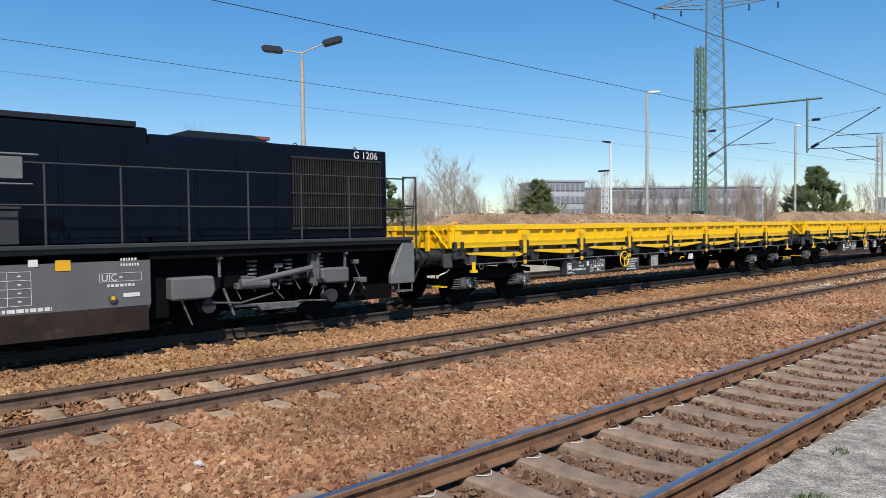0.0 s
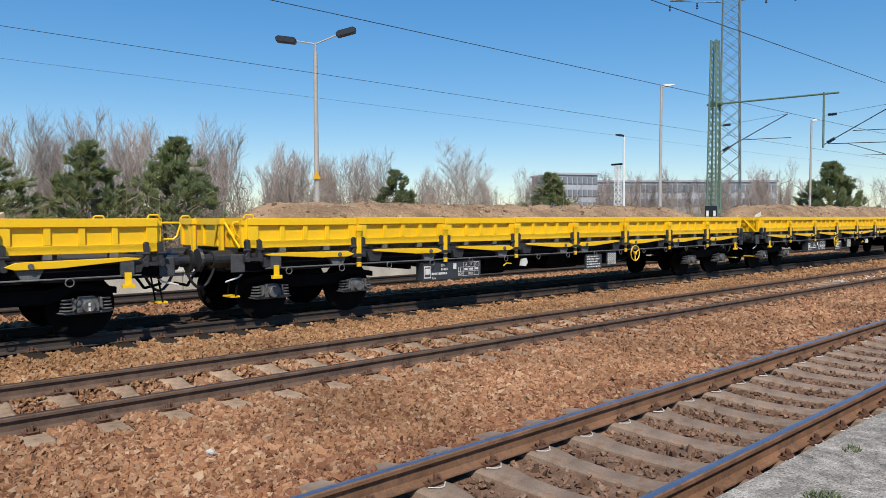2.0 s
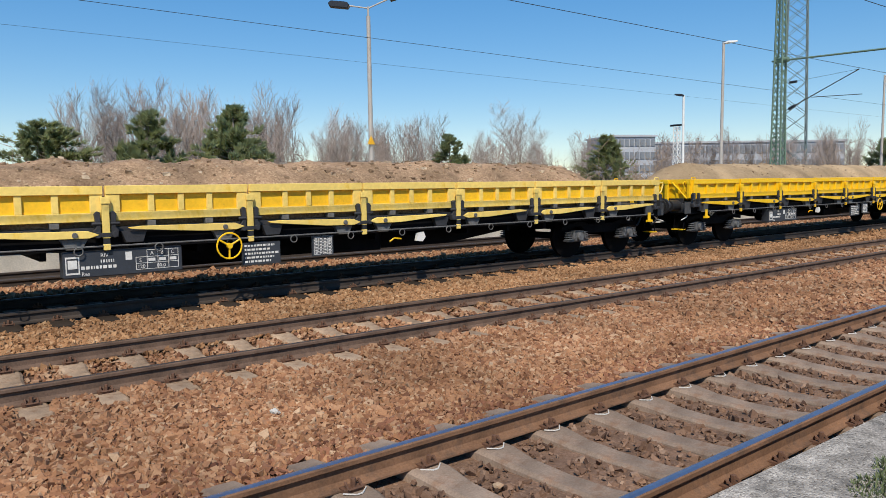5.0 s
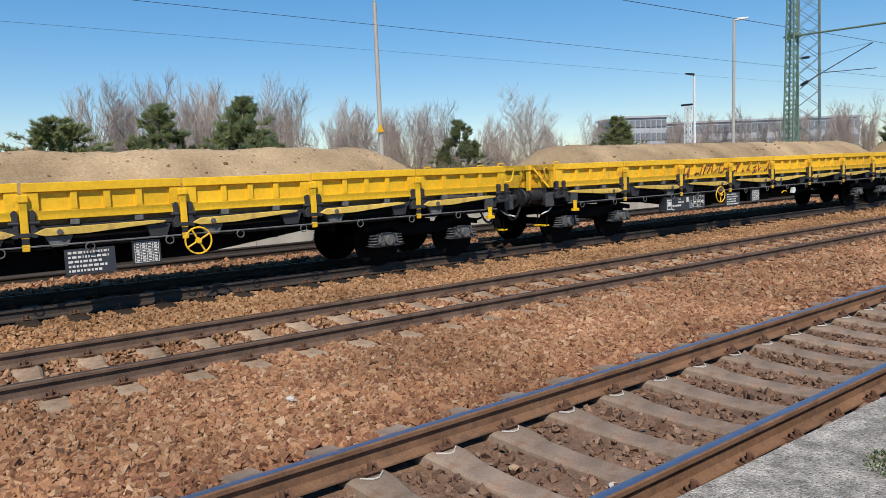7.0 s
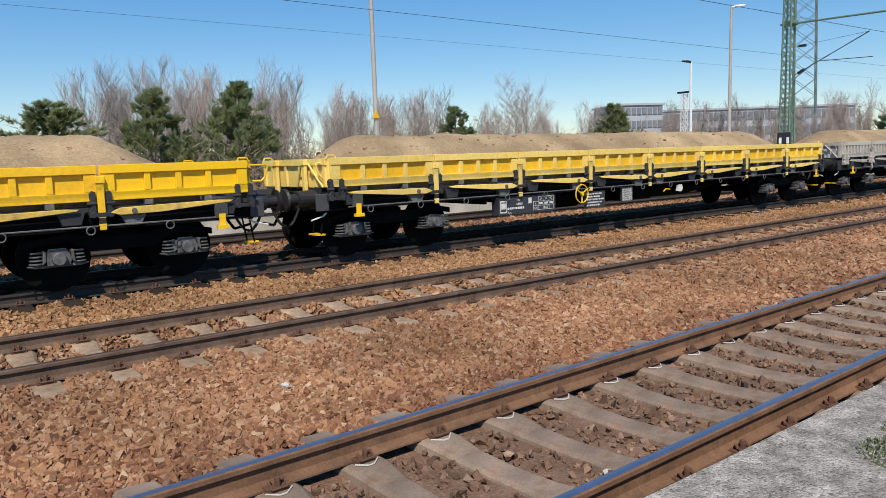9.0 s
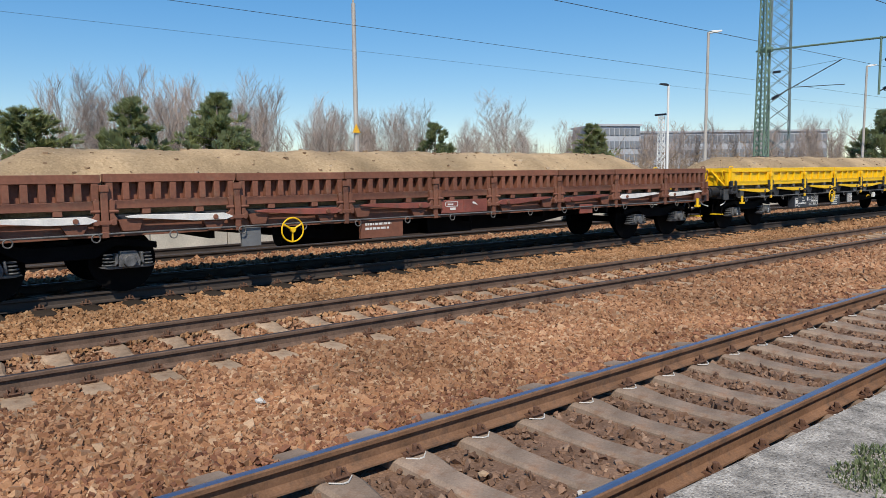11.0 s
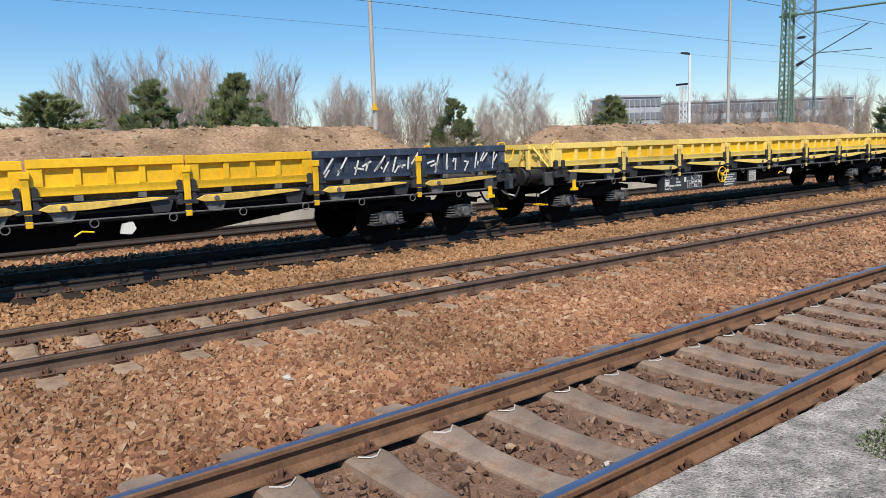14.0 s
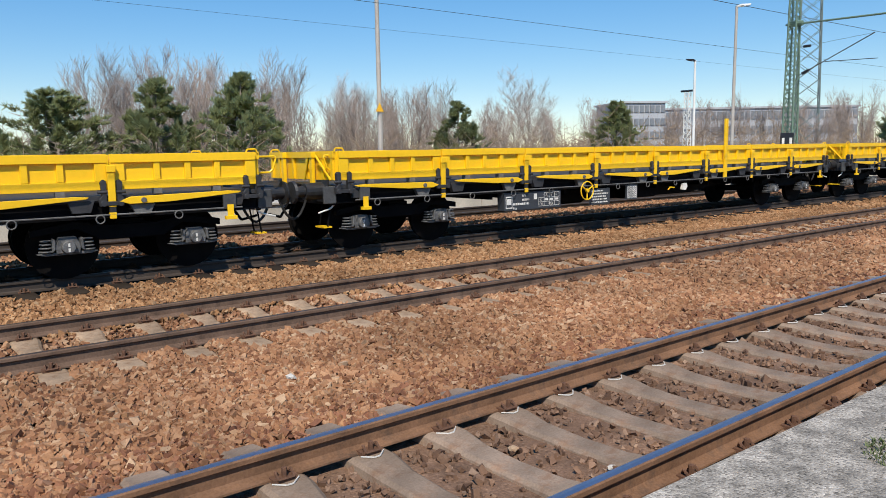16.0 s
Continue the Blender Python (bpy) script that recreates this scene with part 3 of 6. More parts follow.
def panel_mesh(kind, paint, sheet=None, width=BAY):
    """One drop side of a wagon, from x 0 to its width, its outer face towards -y."""
    bm = bmesh.new()
    g0, g1 = 0.02, width - 0.02
    z0, z1, z2, z3 = 1.25, 1.375, 1.632, 1.755      # foot, foot rail, top rail, rim
    back = 0.060 if kind == "ribbed" else -0.004
    box(bm, g0, g1, back, back + 0.02, z0, z3 - 0.01)
    box(bm, g0, g1, -0.066, back, z2, z3)
    if kind == "ribbed":
        box(bm, g0, g1, -0.062, back, z0, z1)
        n = 8 if width > 1.8 else 6
        for i in range(n + 1):
            x = g0 + 0.03 + (g1 - g0 - 0.155) * i / n
            box(bm, x, x + 0.095, -0.060, back, z1 + 0.001, z2 - 0.001)
    else:
        box(bm, g0, g1, -0.052, back, z0, z1)
        for x0, x1 in ((g0, 0.215), (g1 - 0.17, g1)):
            box(bm, x0, x1, -0.052, back, z1 + 0.001, z2 - 0.001)
        for i in (1, 2, 3):
            x = 0.215 + (g1 - 0.17 - 0.215) * i / 4
            box(bm, x - 0.045, x + 0.045, -0.048, back, z1 + 0.001, z2 - 0.001)
    me = mesh_of("side_panel", bm, paint, 0.005)
    if sheet:
        me.materials.append(sheet)
        for f in me.polygons:
            if abs(f.center.y - back) < 0.0002 and f.center.z < z2:
                f.material_index = 1
    return me


def stake_mesh(width, mirrored, paint):
    """A folded stake under a side, with its fat end by the pivot."""
    k = width / BAY
    pts = [(0.10, 1.085), (0.24, 1.04), (0.80, 1.045), (1.86, 1.125), (1.90, 1.15), (1.70, 1.165), (0.26, 1.145)]
    bm = bmesh.new()
    prism(bm, [((BAY - x if mirrored else x) * k, z) for x, z in pts], -0.025, 0.025)
    return mesh_of("stake", bm, paint, 0.005)


def wheel_bm():
    bm = bmesh.new()
    for r0, r1, y0, y1 in ((0.46, 0.46, -0.065, 0.03), (0.49, 0.49, 0.03, 0.065), (0.12, 0.12, -0.10, 0.07)):
        rod(bm, (0, y0, 0), (0, y1, 0), r0, r1, 28)
    return bm


def bogie(parent, x, marks=False):
    """A two-axle bogie with cast side frames, springs and axle boxes."""
    bo = new("bogie")
    bo.parent = parent
    bo.matrix_basis = pose(x, 0, 0)
    w = None
    for ax in (-0.9, 0.9):
        for s in (-1, 1):
            at = pose(ax, s * 0.75, 0.46, 0, 0, 180 if s < 0 else 0)
            if w is None:
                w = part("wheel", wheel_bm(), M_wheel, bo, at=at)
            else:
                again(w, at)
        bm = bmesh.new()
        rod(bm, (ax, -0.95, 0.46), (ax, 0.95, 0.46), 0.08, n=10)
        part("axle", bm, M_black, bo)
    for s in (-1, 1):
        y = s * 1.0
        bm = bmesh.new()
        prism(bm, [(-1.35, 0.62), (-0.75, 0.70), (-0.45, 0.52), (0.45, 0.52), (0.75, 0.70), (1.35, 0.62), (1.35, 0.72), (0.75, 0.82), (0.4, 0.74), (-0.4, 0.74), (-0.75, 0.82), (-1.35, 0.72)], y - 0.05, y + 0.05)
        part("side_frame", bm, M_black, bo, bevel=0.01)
        for ax in (-0.9, 0.9):
            bm = bmesh.new()
            prism(bm, [(ax - 0.15, 0.38), (ax + 0.15, 0.38), (ax + 0.17, 0.47), (ax + 0.11, 0.61), (ax - 0.11, 0.61), (ax - 0.17, 0.47)], y + s * 0.02, y + s * 0.17)
            rod(bm, (ax, y + s * 0.15, 0.47), (ax, y + s * 0.23, 0.47), 0.105, 0.09, 14)
            for dx in (-0.27, 0.27):
                for k in range(4):
                    rod(bm, (ax + dx, y + s * 0.08, 0.405 + k * 0.05), (ax + dx, y + s * 0.08, 0.428 + k * 0.05), 0.105 - 0.009 * k, n=8)
                prism(bm, [(ax + dx * 0.62, 0.44), (ax + dx * 0.78, 0.40), (ax + dx * 0.72, 0.60), (ax + dx * 0.58, 0.58)], y + s * 0.04, y + s * 0.19)
            prism(bm, [(ax - 0.40, 0.385), (ax - 0.30, 0.355), (ax + 0.30, 0.355), (ax + 0.40, 0.385), (ax + 0.3, 0.40), (ax - 0.3, 0.40)], y - s * 0.0, y + s * 0.14)
            part("axle_box", bm, M_axle, bo, "dusty grey cast axle box", bevel=0.008)
            if marks and s < 0:
                bm = bmesh.new()
                for z in (0.50, 0.43):
                    box(bm, ax - 0.014, ax + 0.014, y - 0.236, y - 0.2305, z - 0.025, z + 0.025)
                part("white_mark", bm, M_white, bo)
    bm = bmesh.new()
    box(bm, -0.2, 0.2, -1.0, 1.0, 0.55, 0.80)
    part("bolster", bm, M_black, bo)
    return bo


def buffer_bm():
    bm = bmesh.new()
    box(bm, 0.0, 0.05, -0.19, 0.19, -0.19, 0.19)
    rod(bm, (0.03, 0, 0), (0.40, 0, 0), 0.155, 0.145, 16)
    rod(bm, (0.34, 0, 0), (0.60, 0, 0), 0.095, 0.095, 16)
    rod(bm, (0.595, 0, 0), (0.64, 0, 0), 0.20, 0.185, 20)
    return bm


def stencil(word, size, x, z, y, parent):
    """Stencilled characters that can be read, standing on the face at y."""
    cu = bpy.data.curves.new("stencil", "FONT")
    cu.body = word
    cu.size = size
    cu.extrude = 0.001
    cu.resolution_u = 3
    tmp = bpy.data.objects.new("tmp", cu)
    me = bpy.data.meshes.new_from_object(tmp)
    bpy.data.objects.remove(tmp)
    me.materials.clear()
    me.materials.append(M_white)
    o = new("stencil", me)
    o.parent = parent
    o.matrix_basis = pose(x, y - 0.002, z, 90, 0, 0)
    return o


def writing(parent, x0, x1, z0, z1, y, lines, material, seed, name="lettering"):
    """Unreadable stencilled lines as small bars."""
    rnd = random.Random(seed)
    bm = bmesh.new()
    h = (z1 - z0) / lines
    for i in range(lines):
        z = z1 - h * (i + 0.75)
        x = x0
        end = x1 - rnd.uniform(0, 0.35) * (x1 - x0)
        while x < end:
            w = rnd.uniform(0.02, 0.11) * min(1.5, (x1 - x0))
            box(bm, x, min(x + w, end + 0.01), y - 0.004, y - 0.0005, z, z + h * 0.5)
            x += w + 0.018
    return part(name, bm, material, parent)


def grid_sign(parent, x0, x1, z0, z1, y, cols, rows, material):
    bm = bmesh.new()
    for i in range(cols + 1):
        x = x0 + (x1 - x0) * i / cols
        box(bm, x - 0.003, x + 0.003, y - 0.005, y - 0.0005, z0, z1)
    for j in range(rows + 1):
        z = z0 + (z1 - z0) * j / rows
        box(bm, x0, x1, y - 0.004, y - 0.0004, z - 0.003, z + 0.003)
    for i in range(cols):
        for j in range(rows):
            cx, cz = x0 + (x1 - x0) * (i + 0.5) / cols, z0 + (z1 - z0) * (j + 0.5) / rows
            box(bm, cx - 0.022, cx + 0.022, y - 0.004, y - 0.0005, cz - 0.010, cz + 0.010)
    return part("load_table", bm, material, parent, "white stencilled load table")


def wagon(label, paint, kind="plain", frame_paint=None, wheel_x=6.2, spokes=3, bar_paint=None, swapped=(), post=None, seed=1, marks=False, sheet=None):
    """A low-sided bogie flat wagon. x runs from the leading end of its sides; the rail tops lie at z 0."""
    fp = frame_paint or M_black
    joints = [0, 2.24, 4.43, 6.6, 8.75, 10.9, 13.06, 15.22, 17.45] if kind == "plain" else [0, 1.98, 4.0, 6.02, 8.04, 9.58, 11.6, 13.62, 15.64, LS]
    end = joints[-1]
    wg = thing("freight_wagon", label, "freight wagon", "wagons of the train")
    # floor and underframe
    bm = bmesh.new()
    box(bm, 0.0, end, -1.28, 1.28, 1.10, 1.165)
    part("floor", bm, M_grey_iron, wg)
    for s in (-1, 1):
        bm = bmesh.new()
        y = s * 1.19
        box(bm, -0.02, end + 0.02, y - 0.04, y + 0.04, 0.86, 1.10)
        for z in (0.86, 1.085):
            box(bm, -0.02, end + 0.02, y - 0.085, y + 0.085, z - 0.012, z + 0.012)
        part("sole_bar", bm, fp, wg)
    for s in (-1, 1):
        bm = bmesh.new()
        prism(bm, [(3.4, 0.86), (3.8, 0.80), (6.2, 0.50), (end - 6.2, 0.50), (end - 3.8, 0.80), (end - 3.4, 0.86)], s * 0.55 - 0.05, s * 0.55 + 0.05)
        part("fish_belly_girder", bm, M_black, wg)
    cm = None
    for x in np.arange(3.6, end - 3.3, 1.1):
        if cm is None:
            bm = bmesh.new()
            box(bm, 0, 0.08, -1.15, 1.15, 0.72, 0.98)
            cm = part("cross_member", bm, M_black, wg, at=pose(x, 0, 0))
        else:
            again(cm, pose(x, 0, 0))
    # air tank, a plain cylinder
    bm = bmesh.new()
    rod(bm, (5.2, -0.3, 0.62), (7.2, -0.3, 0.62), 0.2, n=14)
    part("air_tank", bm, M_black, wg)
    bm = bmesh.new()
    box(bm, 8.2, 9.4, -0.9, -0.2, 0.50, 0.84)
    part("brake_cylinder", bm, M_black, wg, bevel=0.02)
    for x in (1.45, end - 1.90):
        bogie(wg, x, marks)
    # ends
    bpart = None
    for x, s in ((0.0, -1), (end, 1)):
        bm = bmesh.new()
        box(bm, x + s * 0.001, x + s * 0.07, -1.25, 1.25, 0.82, 1.16)
        part("headstock", bm, fp, wg, bevel=0.01)
        for y in (-0.875, 0.875):
            at = pose(x + s * 0.04, y, 1.06, 0, 0, 0 if s > 0 else 180)
            if bpart is None:
                bpart = part("buffer", buffer_bm(), M_buffer, wg, "black buffer", at=at)
            else:
                again(bpart, at)
        bm = bmesh.new()
        box(bm, x + s * 0.06, x + s * 0.30, -0.06, 0.06, 0.98, 1.10)
        rod(bm, (x + s * 0.25, -0.05, 1.04), (x + s * 0.62, -0.05, 0.93), 0.03, n=6)
        rod(bm, (x + s * 0.25, 0.05, 1.04), (x + s * 0.62, 0.05, 0.93), 0.03, n=6)
        rod(bm, (x + s * 0.08, 0.3, 0.95), (x + s * 0.35, 0.28, 0.55), 0.025, n=6)
        rod(bm, (x + s * 0.35, 0.28, 0.55), (x + s * 0.62, 0.2, 0.62), 0.025, n=6)
        part("coupling", bm, M_black, wg)
        bm = bmesh.new()
        y0 = -1.26
        box(bm, x - 0.02 if s < 0 else x - 0.05, x + 0.05 if s < 0 else x + 0.02, y0, -y0, 1.25, 1.74)
        for yy in (-1.2, -0.86, -0.28, 0.28, 0.86, 1.2):
            box(bm, min(x + s * 0.02, x + s * 0.06), max(x + s * 0.02, x + s * 0.06), yy - 0.035, yy + 0.035, 1.26, 1.73)
        box(bm, min(x + s * 0.02, x + s * 0.07), max(x + s * 0.02, x + s * 0.07), y0, -y0, 1.64, 1.755)
        rod(bm, (x + s * 0.05, -1.15, 1.25), (x + s * 0.12, -0.75, 1.68), 0.02, n=6)
        rod(bm, (x + s * 0.05, -0.2, 1.25), (x + s * 0.12, -0.5, 1.68), 0.02, n=6)
        part("end_wall", bm, paint, wg)
        for yy in (-0.57, 0.57):
            bm = bmesh.new()
            box(bm, min(x + s * 0.065, x + s * 0.13), max(x + s * 0.065, x + s * 0.13), yy - 0.05, yy + 0.05, 1.12, 1.72)
            box(bm, min(x + s * 0.06, x + s * 0.15), max(x + s * 0.06, x + s * 0.15), yy - 0.065, yy + 0.065, 1.64, 1.74)
            part("end_post", bm, paint, wg, bevel=0.006)
        for yy in (-1.27, 1.27):
            bm = bmesh.new()
            rod(bm, (x - s * 0.16, yy, 1.74), (x - s * 0.13, yy, 1.80), 0.014, n=6)
            rod(bm, (x - s * 0.13, yy, 1.80), (x + s * 0.01, yy, 1.80), 0.014, n=6)
            rod(bm, (x + s * 0.01, yy, 1.80), (x + s * 0.04, yy, 1.74), 0.014, n=6)
            part("latch_handle", bm, paint, wg)
        bm = bmesh.new()
        box(bm, min(x + s * 0.015, x + s * 0.26), max(x + s * 0.015, x + s * 0.26), -1.27, -1.22, 0.85, 1.15)
        box(bm, min(x + s * 0.10, x + s * 0.14), max(x + s * 0.10, x + s * 0.14), -1.22, -1.05, 0.88, 1.12)
        part("headstock_plate", bm, M_plate if kind == "plain" else fp, wg, "grey steel headstock plate", bevel=0.01)
        bm = bmesh.new()
        rod(bm, (x + s * 0.10, -1.18, 0.76), (x + s * 0.34, -1.20, 0.70), 0.016, n=6)
        rod(bm, (x + s * 0.10, -1.18, 0.76), (x - s * 0.02, -1.18, 0.86), 0.016, n=6)
        part("coupling_handle", bm, M_white, wg, "white bent coupling handle")
        bm = bmesh.new()
        pts = [Vector((x + s * (0.10 + 0.55 * u), -0.32, 0.92 - 1.5 * u * (1 - u))) for u in np.linspace(0, 1, 9)]
        for p, q in zip(pts, pts[1:]):
            rod(bm, p, q, 0.024, n=6)
        part("air_hose", bm, M_buffer, wg)
        bm = bmesh.new()
        xs_ = x - s * 0.5
        box(bm, xs_ - 0.05, xs_ + 0.05, -1.40, -1.386, 0.76, 0.95)
        box(bm, xs_ - 0.09, xs_ + 0.09, -1.43, -1.36, 0.72, 0.775)
        part("shunter_step", bm, M_yellow, wg, "yellow shunter's step hook")
        bm = bmesh.new()
        box(bm, xs_ - 0.10, xs_ + 0.10, -1.385, -1.33, 0.90, 1.16)
        part("step_bracket", bm, M_plate if kind == "plain" else fp, wg, bevel=0.006)
        bm = bmesh.new()
        box(bm, x + s * 0.12 - 0.08, x + s * 0.12 + 0.08, -1.12, -0.80, 0.42, 0.445)
        fb = part("foot_board", bm, M_yellow, wg, "yellow foot board")
        for yy in (-1.11, -0.81):
            bm = bmesh.new()
            rod(bm, (x + s * 0.12, yy, 0.43), (x + s * 0.05, yy, 0.86), 0.014, n=6)
            part("hanger", bm, M_black, fb)
        bm = bmesh.new()
        reach = 0.40 if s > 0 else 0.14
        for p, q in zip(((-0.05, 1.68), (reach, 1.68), (reach + 0.02, 1.64), (reach - 0.04, 1.47), (reach - 0.10, 1.42)), ((reach, 1.68), (reach + 0.02, 1.64), (reach - 0.04, 1.47), (reach - 0.10, 1.42), (-0.05, 1.42))):
            rod(bm, (x + s * p[0], -1.12, p[1]), (x + s * q[0], -1.12, q[1]), 0.017, n=6)
        part("grab_rail", bm, paint, wg)
    # drop sides
    special = {}

    def side(material, width):
        key = (material.name, round(width, 2))
        if key not in special:
            special[key] = panel_mesh(kind, material, sheet if material is paint else None, width)
        return special[key]

    for i, (xa, xb) in enumerate(zip(joints, joints[1:])):
        mesh = side(paint, xb - xa)
        for idx, other in swapped:
            if idx == i:
                mesh = side(other, xb - xa)
        o = new("side_panel", mesh)
        o.parent = wg
        o.matrix_basis = pose(xa, -HW + 0.062, random.uniform(-0.006, 0.006), random.uniform(-0.5, 0.5), random.uniform(-0.12, 0.12), 0)
        if other_label.get(mesh.materials[0].name):
            tagged(o, other_label[mesh.materials[0].name])
        o = new("side_panel", side(paint, xb - xa))
        o.parent = wg
        o.matrix_basis = pose(xb, HW - 0.062, 0, 0, 0, 180)
    # stanchions with their hinges
    bm = bmesh.new()
    box(bm, -0.05, 0.05, -0.04, 0.0, 1.01, 1.56)
    box(bm, -0.065, 0.065, -0.055, 0.0, 1.50, 1.60)
    prism(bm, [(-0.05, 0.93), (0.05, 0.93), (0.045, 0.84), (-0.045, 0.84)], -0.04, 0.0)
    sm = mesh_of("stanchion", bm, paint, 0.006)
    bm = bmesh.new()
    box(bm, -0.044, 0.044, -0.034, 0.0, 0.931, 1.009)
    band = mesh_of("clasp", bm, M_buffer if kind == "plain" else paint)
    bm = bmesh.new()
    for s in (-1, 1):
        prism(bm, [(s * 0.07, 1.02), (s * 0.16, 1.02), (s * 0.17, 1.12), (s * 0.13, 1.17), (s * 0.15, 1.36), (s * 0.11, 1.40), (s * 0.07, 1.38)], -0.03, 0.06)
        rod(bm, (s * 0.06, -0.02, 1.22), (s * 0.19, -0.02, 1.22), 0.025, n=8)
        rod(bm, (s * 0.115, -0.045, 1.06), (s * 0.115, 0.02, 1.06), 0.045, n=10)
    box(bm, -0.075, 0.075, -0.048, 0.05, 1.03, 1.09)
    hm = mesh_of("hinge", bm, M_grey_iron if kind == "plain" else paint, 0.005)
    last = len(joints) - 1
    for x in (0.10, end - 0.10):
        h = new("hinge", hm)
        h.parent = wg
        h.matrix_basis = pose(x, -HW - 0.012, 0)
    for i, x in enumerate(joints[1:-1]):
        for s in (-1, 1):
            o = new("stanchion", sm)
            o.parent = wg
            o.matrix_basis = pose(x, s * (HW + 0.012), 0, 0, random.uniform(-0.6, 0.6), 180 if s > 0 else 0)
            if s < 0:
                for me in (hm, band):
                    h = new(me.name, me)
                    h.parent = o
    # supports that carry the sides over the sole bar
    bm = bmesh.new()
    box(bm, -0.06, 0.06, -1.32, -1.20, 1.166, 1.245)
    pm = mesh_of("side_support", bm, M_pipe if kind == "plain" else fp, 0.004)
    for xa, xb in zip(joints, joints[1:]):
        for u in (0.3, 0.7):
            o = new("side_support", pm)
            o.parent = wg
            o.matrix_basis = pose(xa + (xb - xa) * u, 0, 0)
    # folding stakes, one under every bay but the short middle one
    bm = bmesh.new()
    rod(bm, (0, -0.05, 1.09), (0, 0.05, 1.09), 0.04, n=10)
    prism(bm, [(-0.18, 1.03), (0.18, 1.03), (0.10, 0.88), (-0.10, 0.88)], 0.03, 0.12)
    km = mesh_of("stake_bracket", bm, M_pipe if kind == "plain" else fp, 0.005)
    bm = bmesh.new()
    prism(bm, [(-0.18, 1.10), (0.18, 1.10), (0.12, 0.93), (-0.12, 0.93)], 0.03, 0.12)
    rm = mesh_of("stake_rest", bm, M_grey_iron if kind == "plain" else fp, 0.005)
    stakes = {}
    for i, (xa, xb) in enumerate(zip(joints, joints[1:])):
        w = xb - xa
        if w < 1.8:
            continue
        mirrored = i < last / 2
        bp = bar_paint if bar_paint and (bar_paint is not M_white or i in (0, 1, 7, 8)) else paint if kind == "plain" else M_redbrown
        key = (round(w, 2), mirrored, bp.name)
        if key not in stakes:
            stakes[key] = stake_mesh(w, mirrored, bp)
        o = new("stake", stakes[key])
        o.parent = wg
        o.matrix_basis = pose(xa, -HW - 0.035, random.uniform(-0.012, 0.008), 0, random.uniform(-0.5, 0.5), 0)
        for me, u in ((km, 0.43 / BAY), (rm, 1.80 / BAY)):
            h = new(me.name, me)
            h.parent = o
            h.matrix_basis = pose(w * (1 - u if mirrored else u), 0, 0)
    # brake pipe along the side with lashing rings
    bm = bmesh.new()
    rod(bm, (0.3, -1.37, 0.90), (end - 0.3, -1.37, 0.90), 0.013, n=6)
    part("brake_pipe", bm, M_pipe, wg)
    lr = None
    for x in np.arange(0.75, end - 0.3, 1.1):
        if lr is None:
            bm = bmesh.new()
            ring(bm, (0, -1.38, 0.842), 0.058, 0.010, n=14, m=4)
            lr = part("lashing_ring", bm, M_pipe, wg, at=pose(x, 0, 0))
        else:
            again(lr, pose(x, 0, 0))
    # hand brake wheel
    bm = bmesh.new()
    ring(bm, (0, 0, 0), 0.20, 0.014)
    for k in range(spokes):
        a = 2 * math.pi * k / spokes + 0.5
        rod(bm, (0, 0, 0), (0.2 * math.cos(a), 0, 0.2 * math.sin(a)), 0.015, n=6)
    rod(bm, (0, -0.03, 0), (0, 0.03, 0), 0.045, n=10)
    part("brake_wheel", bm, M_yellow_dull if bar_paint is M_stake else M_yellow, wg, "yellow spoked hand brake wheel", at=pose(wheel_x, -1.46, 0.80))
    bm = bmesh.new()
    rod(bm, (wheel_x, -1.46, 0.80), (wheel_x, -0.6, 0.80), 0.02, n=6)
    part("brake_shaft", bm, M_black, wg)
    # boxes and boards
    if kind == "plain":
        bm = bmesh.new()
        box(bm, 3.85, 5.5, -1.33, -1.10, 0.47, 0.84)
        b1 = part("data_box", bm, M_signdark, wg, "dark box with white stencilled data", bevel=0.01)
        stencil("RIV", 0.075, 4.34, 0.745, -1.331, b1)
        stencil("Res", 0.075, 4.08, 0.495, -1.331, b1)
        writing(b1, 4.34, 4.56, 0.645, 0.73, -1.33, 1, M_white, seed)
        writing(b1, 4.08, 4.66, 0.56, 0.65, -1.33, 1, M_white, seed + 1)
        bm = bmesh.new()
        for q in ((3.88, 4.06, 0.52, 0.545), (3.88, 4.06, 0.745, 0.77), (3.88, 3.895, 0.545, 0.745), (4.045, 4.06, 0.545, 0.745), (3.91, 4.03, 0.60, 0.72)):
            box(bm, q[0], q[1], -1.334, -1.3305, q[2], q[3])
        part("framed_label", bm, M_white, b1, "pale framed label")
        bm = bmesh.new()
        box(bm, 4.68, 4.77, -1.334, -1.3305, 0.68, 0.80)
        part("white_patch", bm, M_white, b1)
        for word, wx, wz in (("A", 5.03, 0.735), ("B", 5.18, 0.735), ("C", 5.33, 0.735), ("S", 4.87, 0.635), ("120", 4.84, 0.545), ("00,0", 5.12, 0.545)):
            stencil(word, 0.075, wx, wz, -1.331, b1)
        bm = bmesh.new()
        for x0, x1, z0, z1 in ((4.98, 5.44, 0.805, 0.812), (4.82, 5.44, 0.705, 0.712), (4.82, 5.44, 0.615, 0.622), (4.82, 5.44, 0.525, 0.532)):
            box(bm, x0, x1, -1.334, -1.3305, z0, z1)
        for x0, z1 in ((4.82, 0.71), (4.98, 0.81), (5.135, 0.81), (5.29, 0.81), (5.435, 0.81)):
            box(bm, x0, x0 + 0.007, -1.3345, -1.3308, 0.525, z1)
        for x0 in (5.0, 5.155, 5.31):
            box(bm, x0, x0 + 0.10, -1.334, -1.3305, 0.64, 0.685)
        part("load_table", bm, M_white, b1, "white stencilled load table")
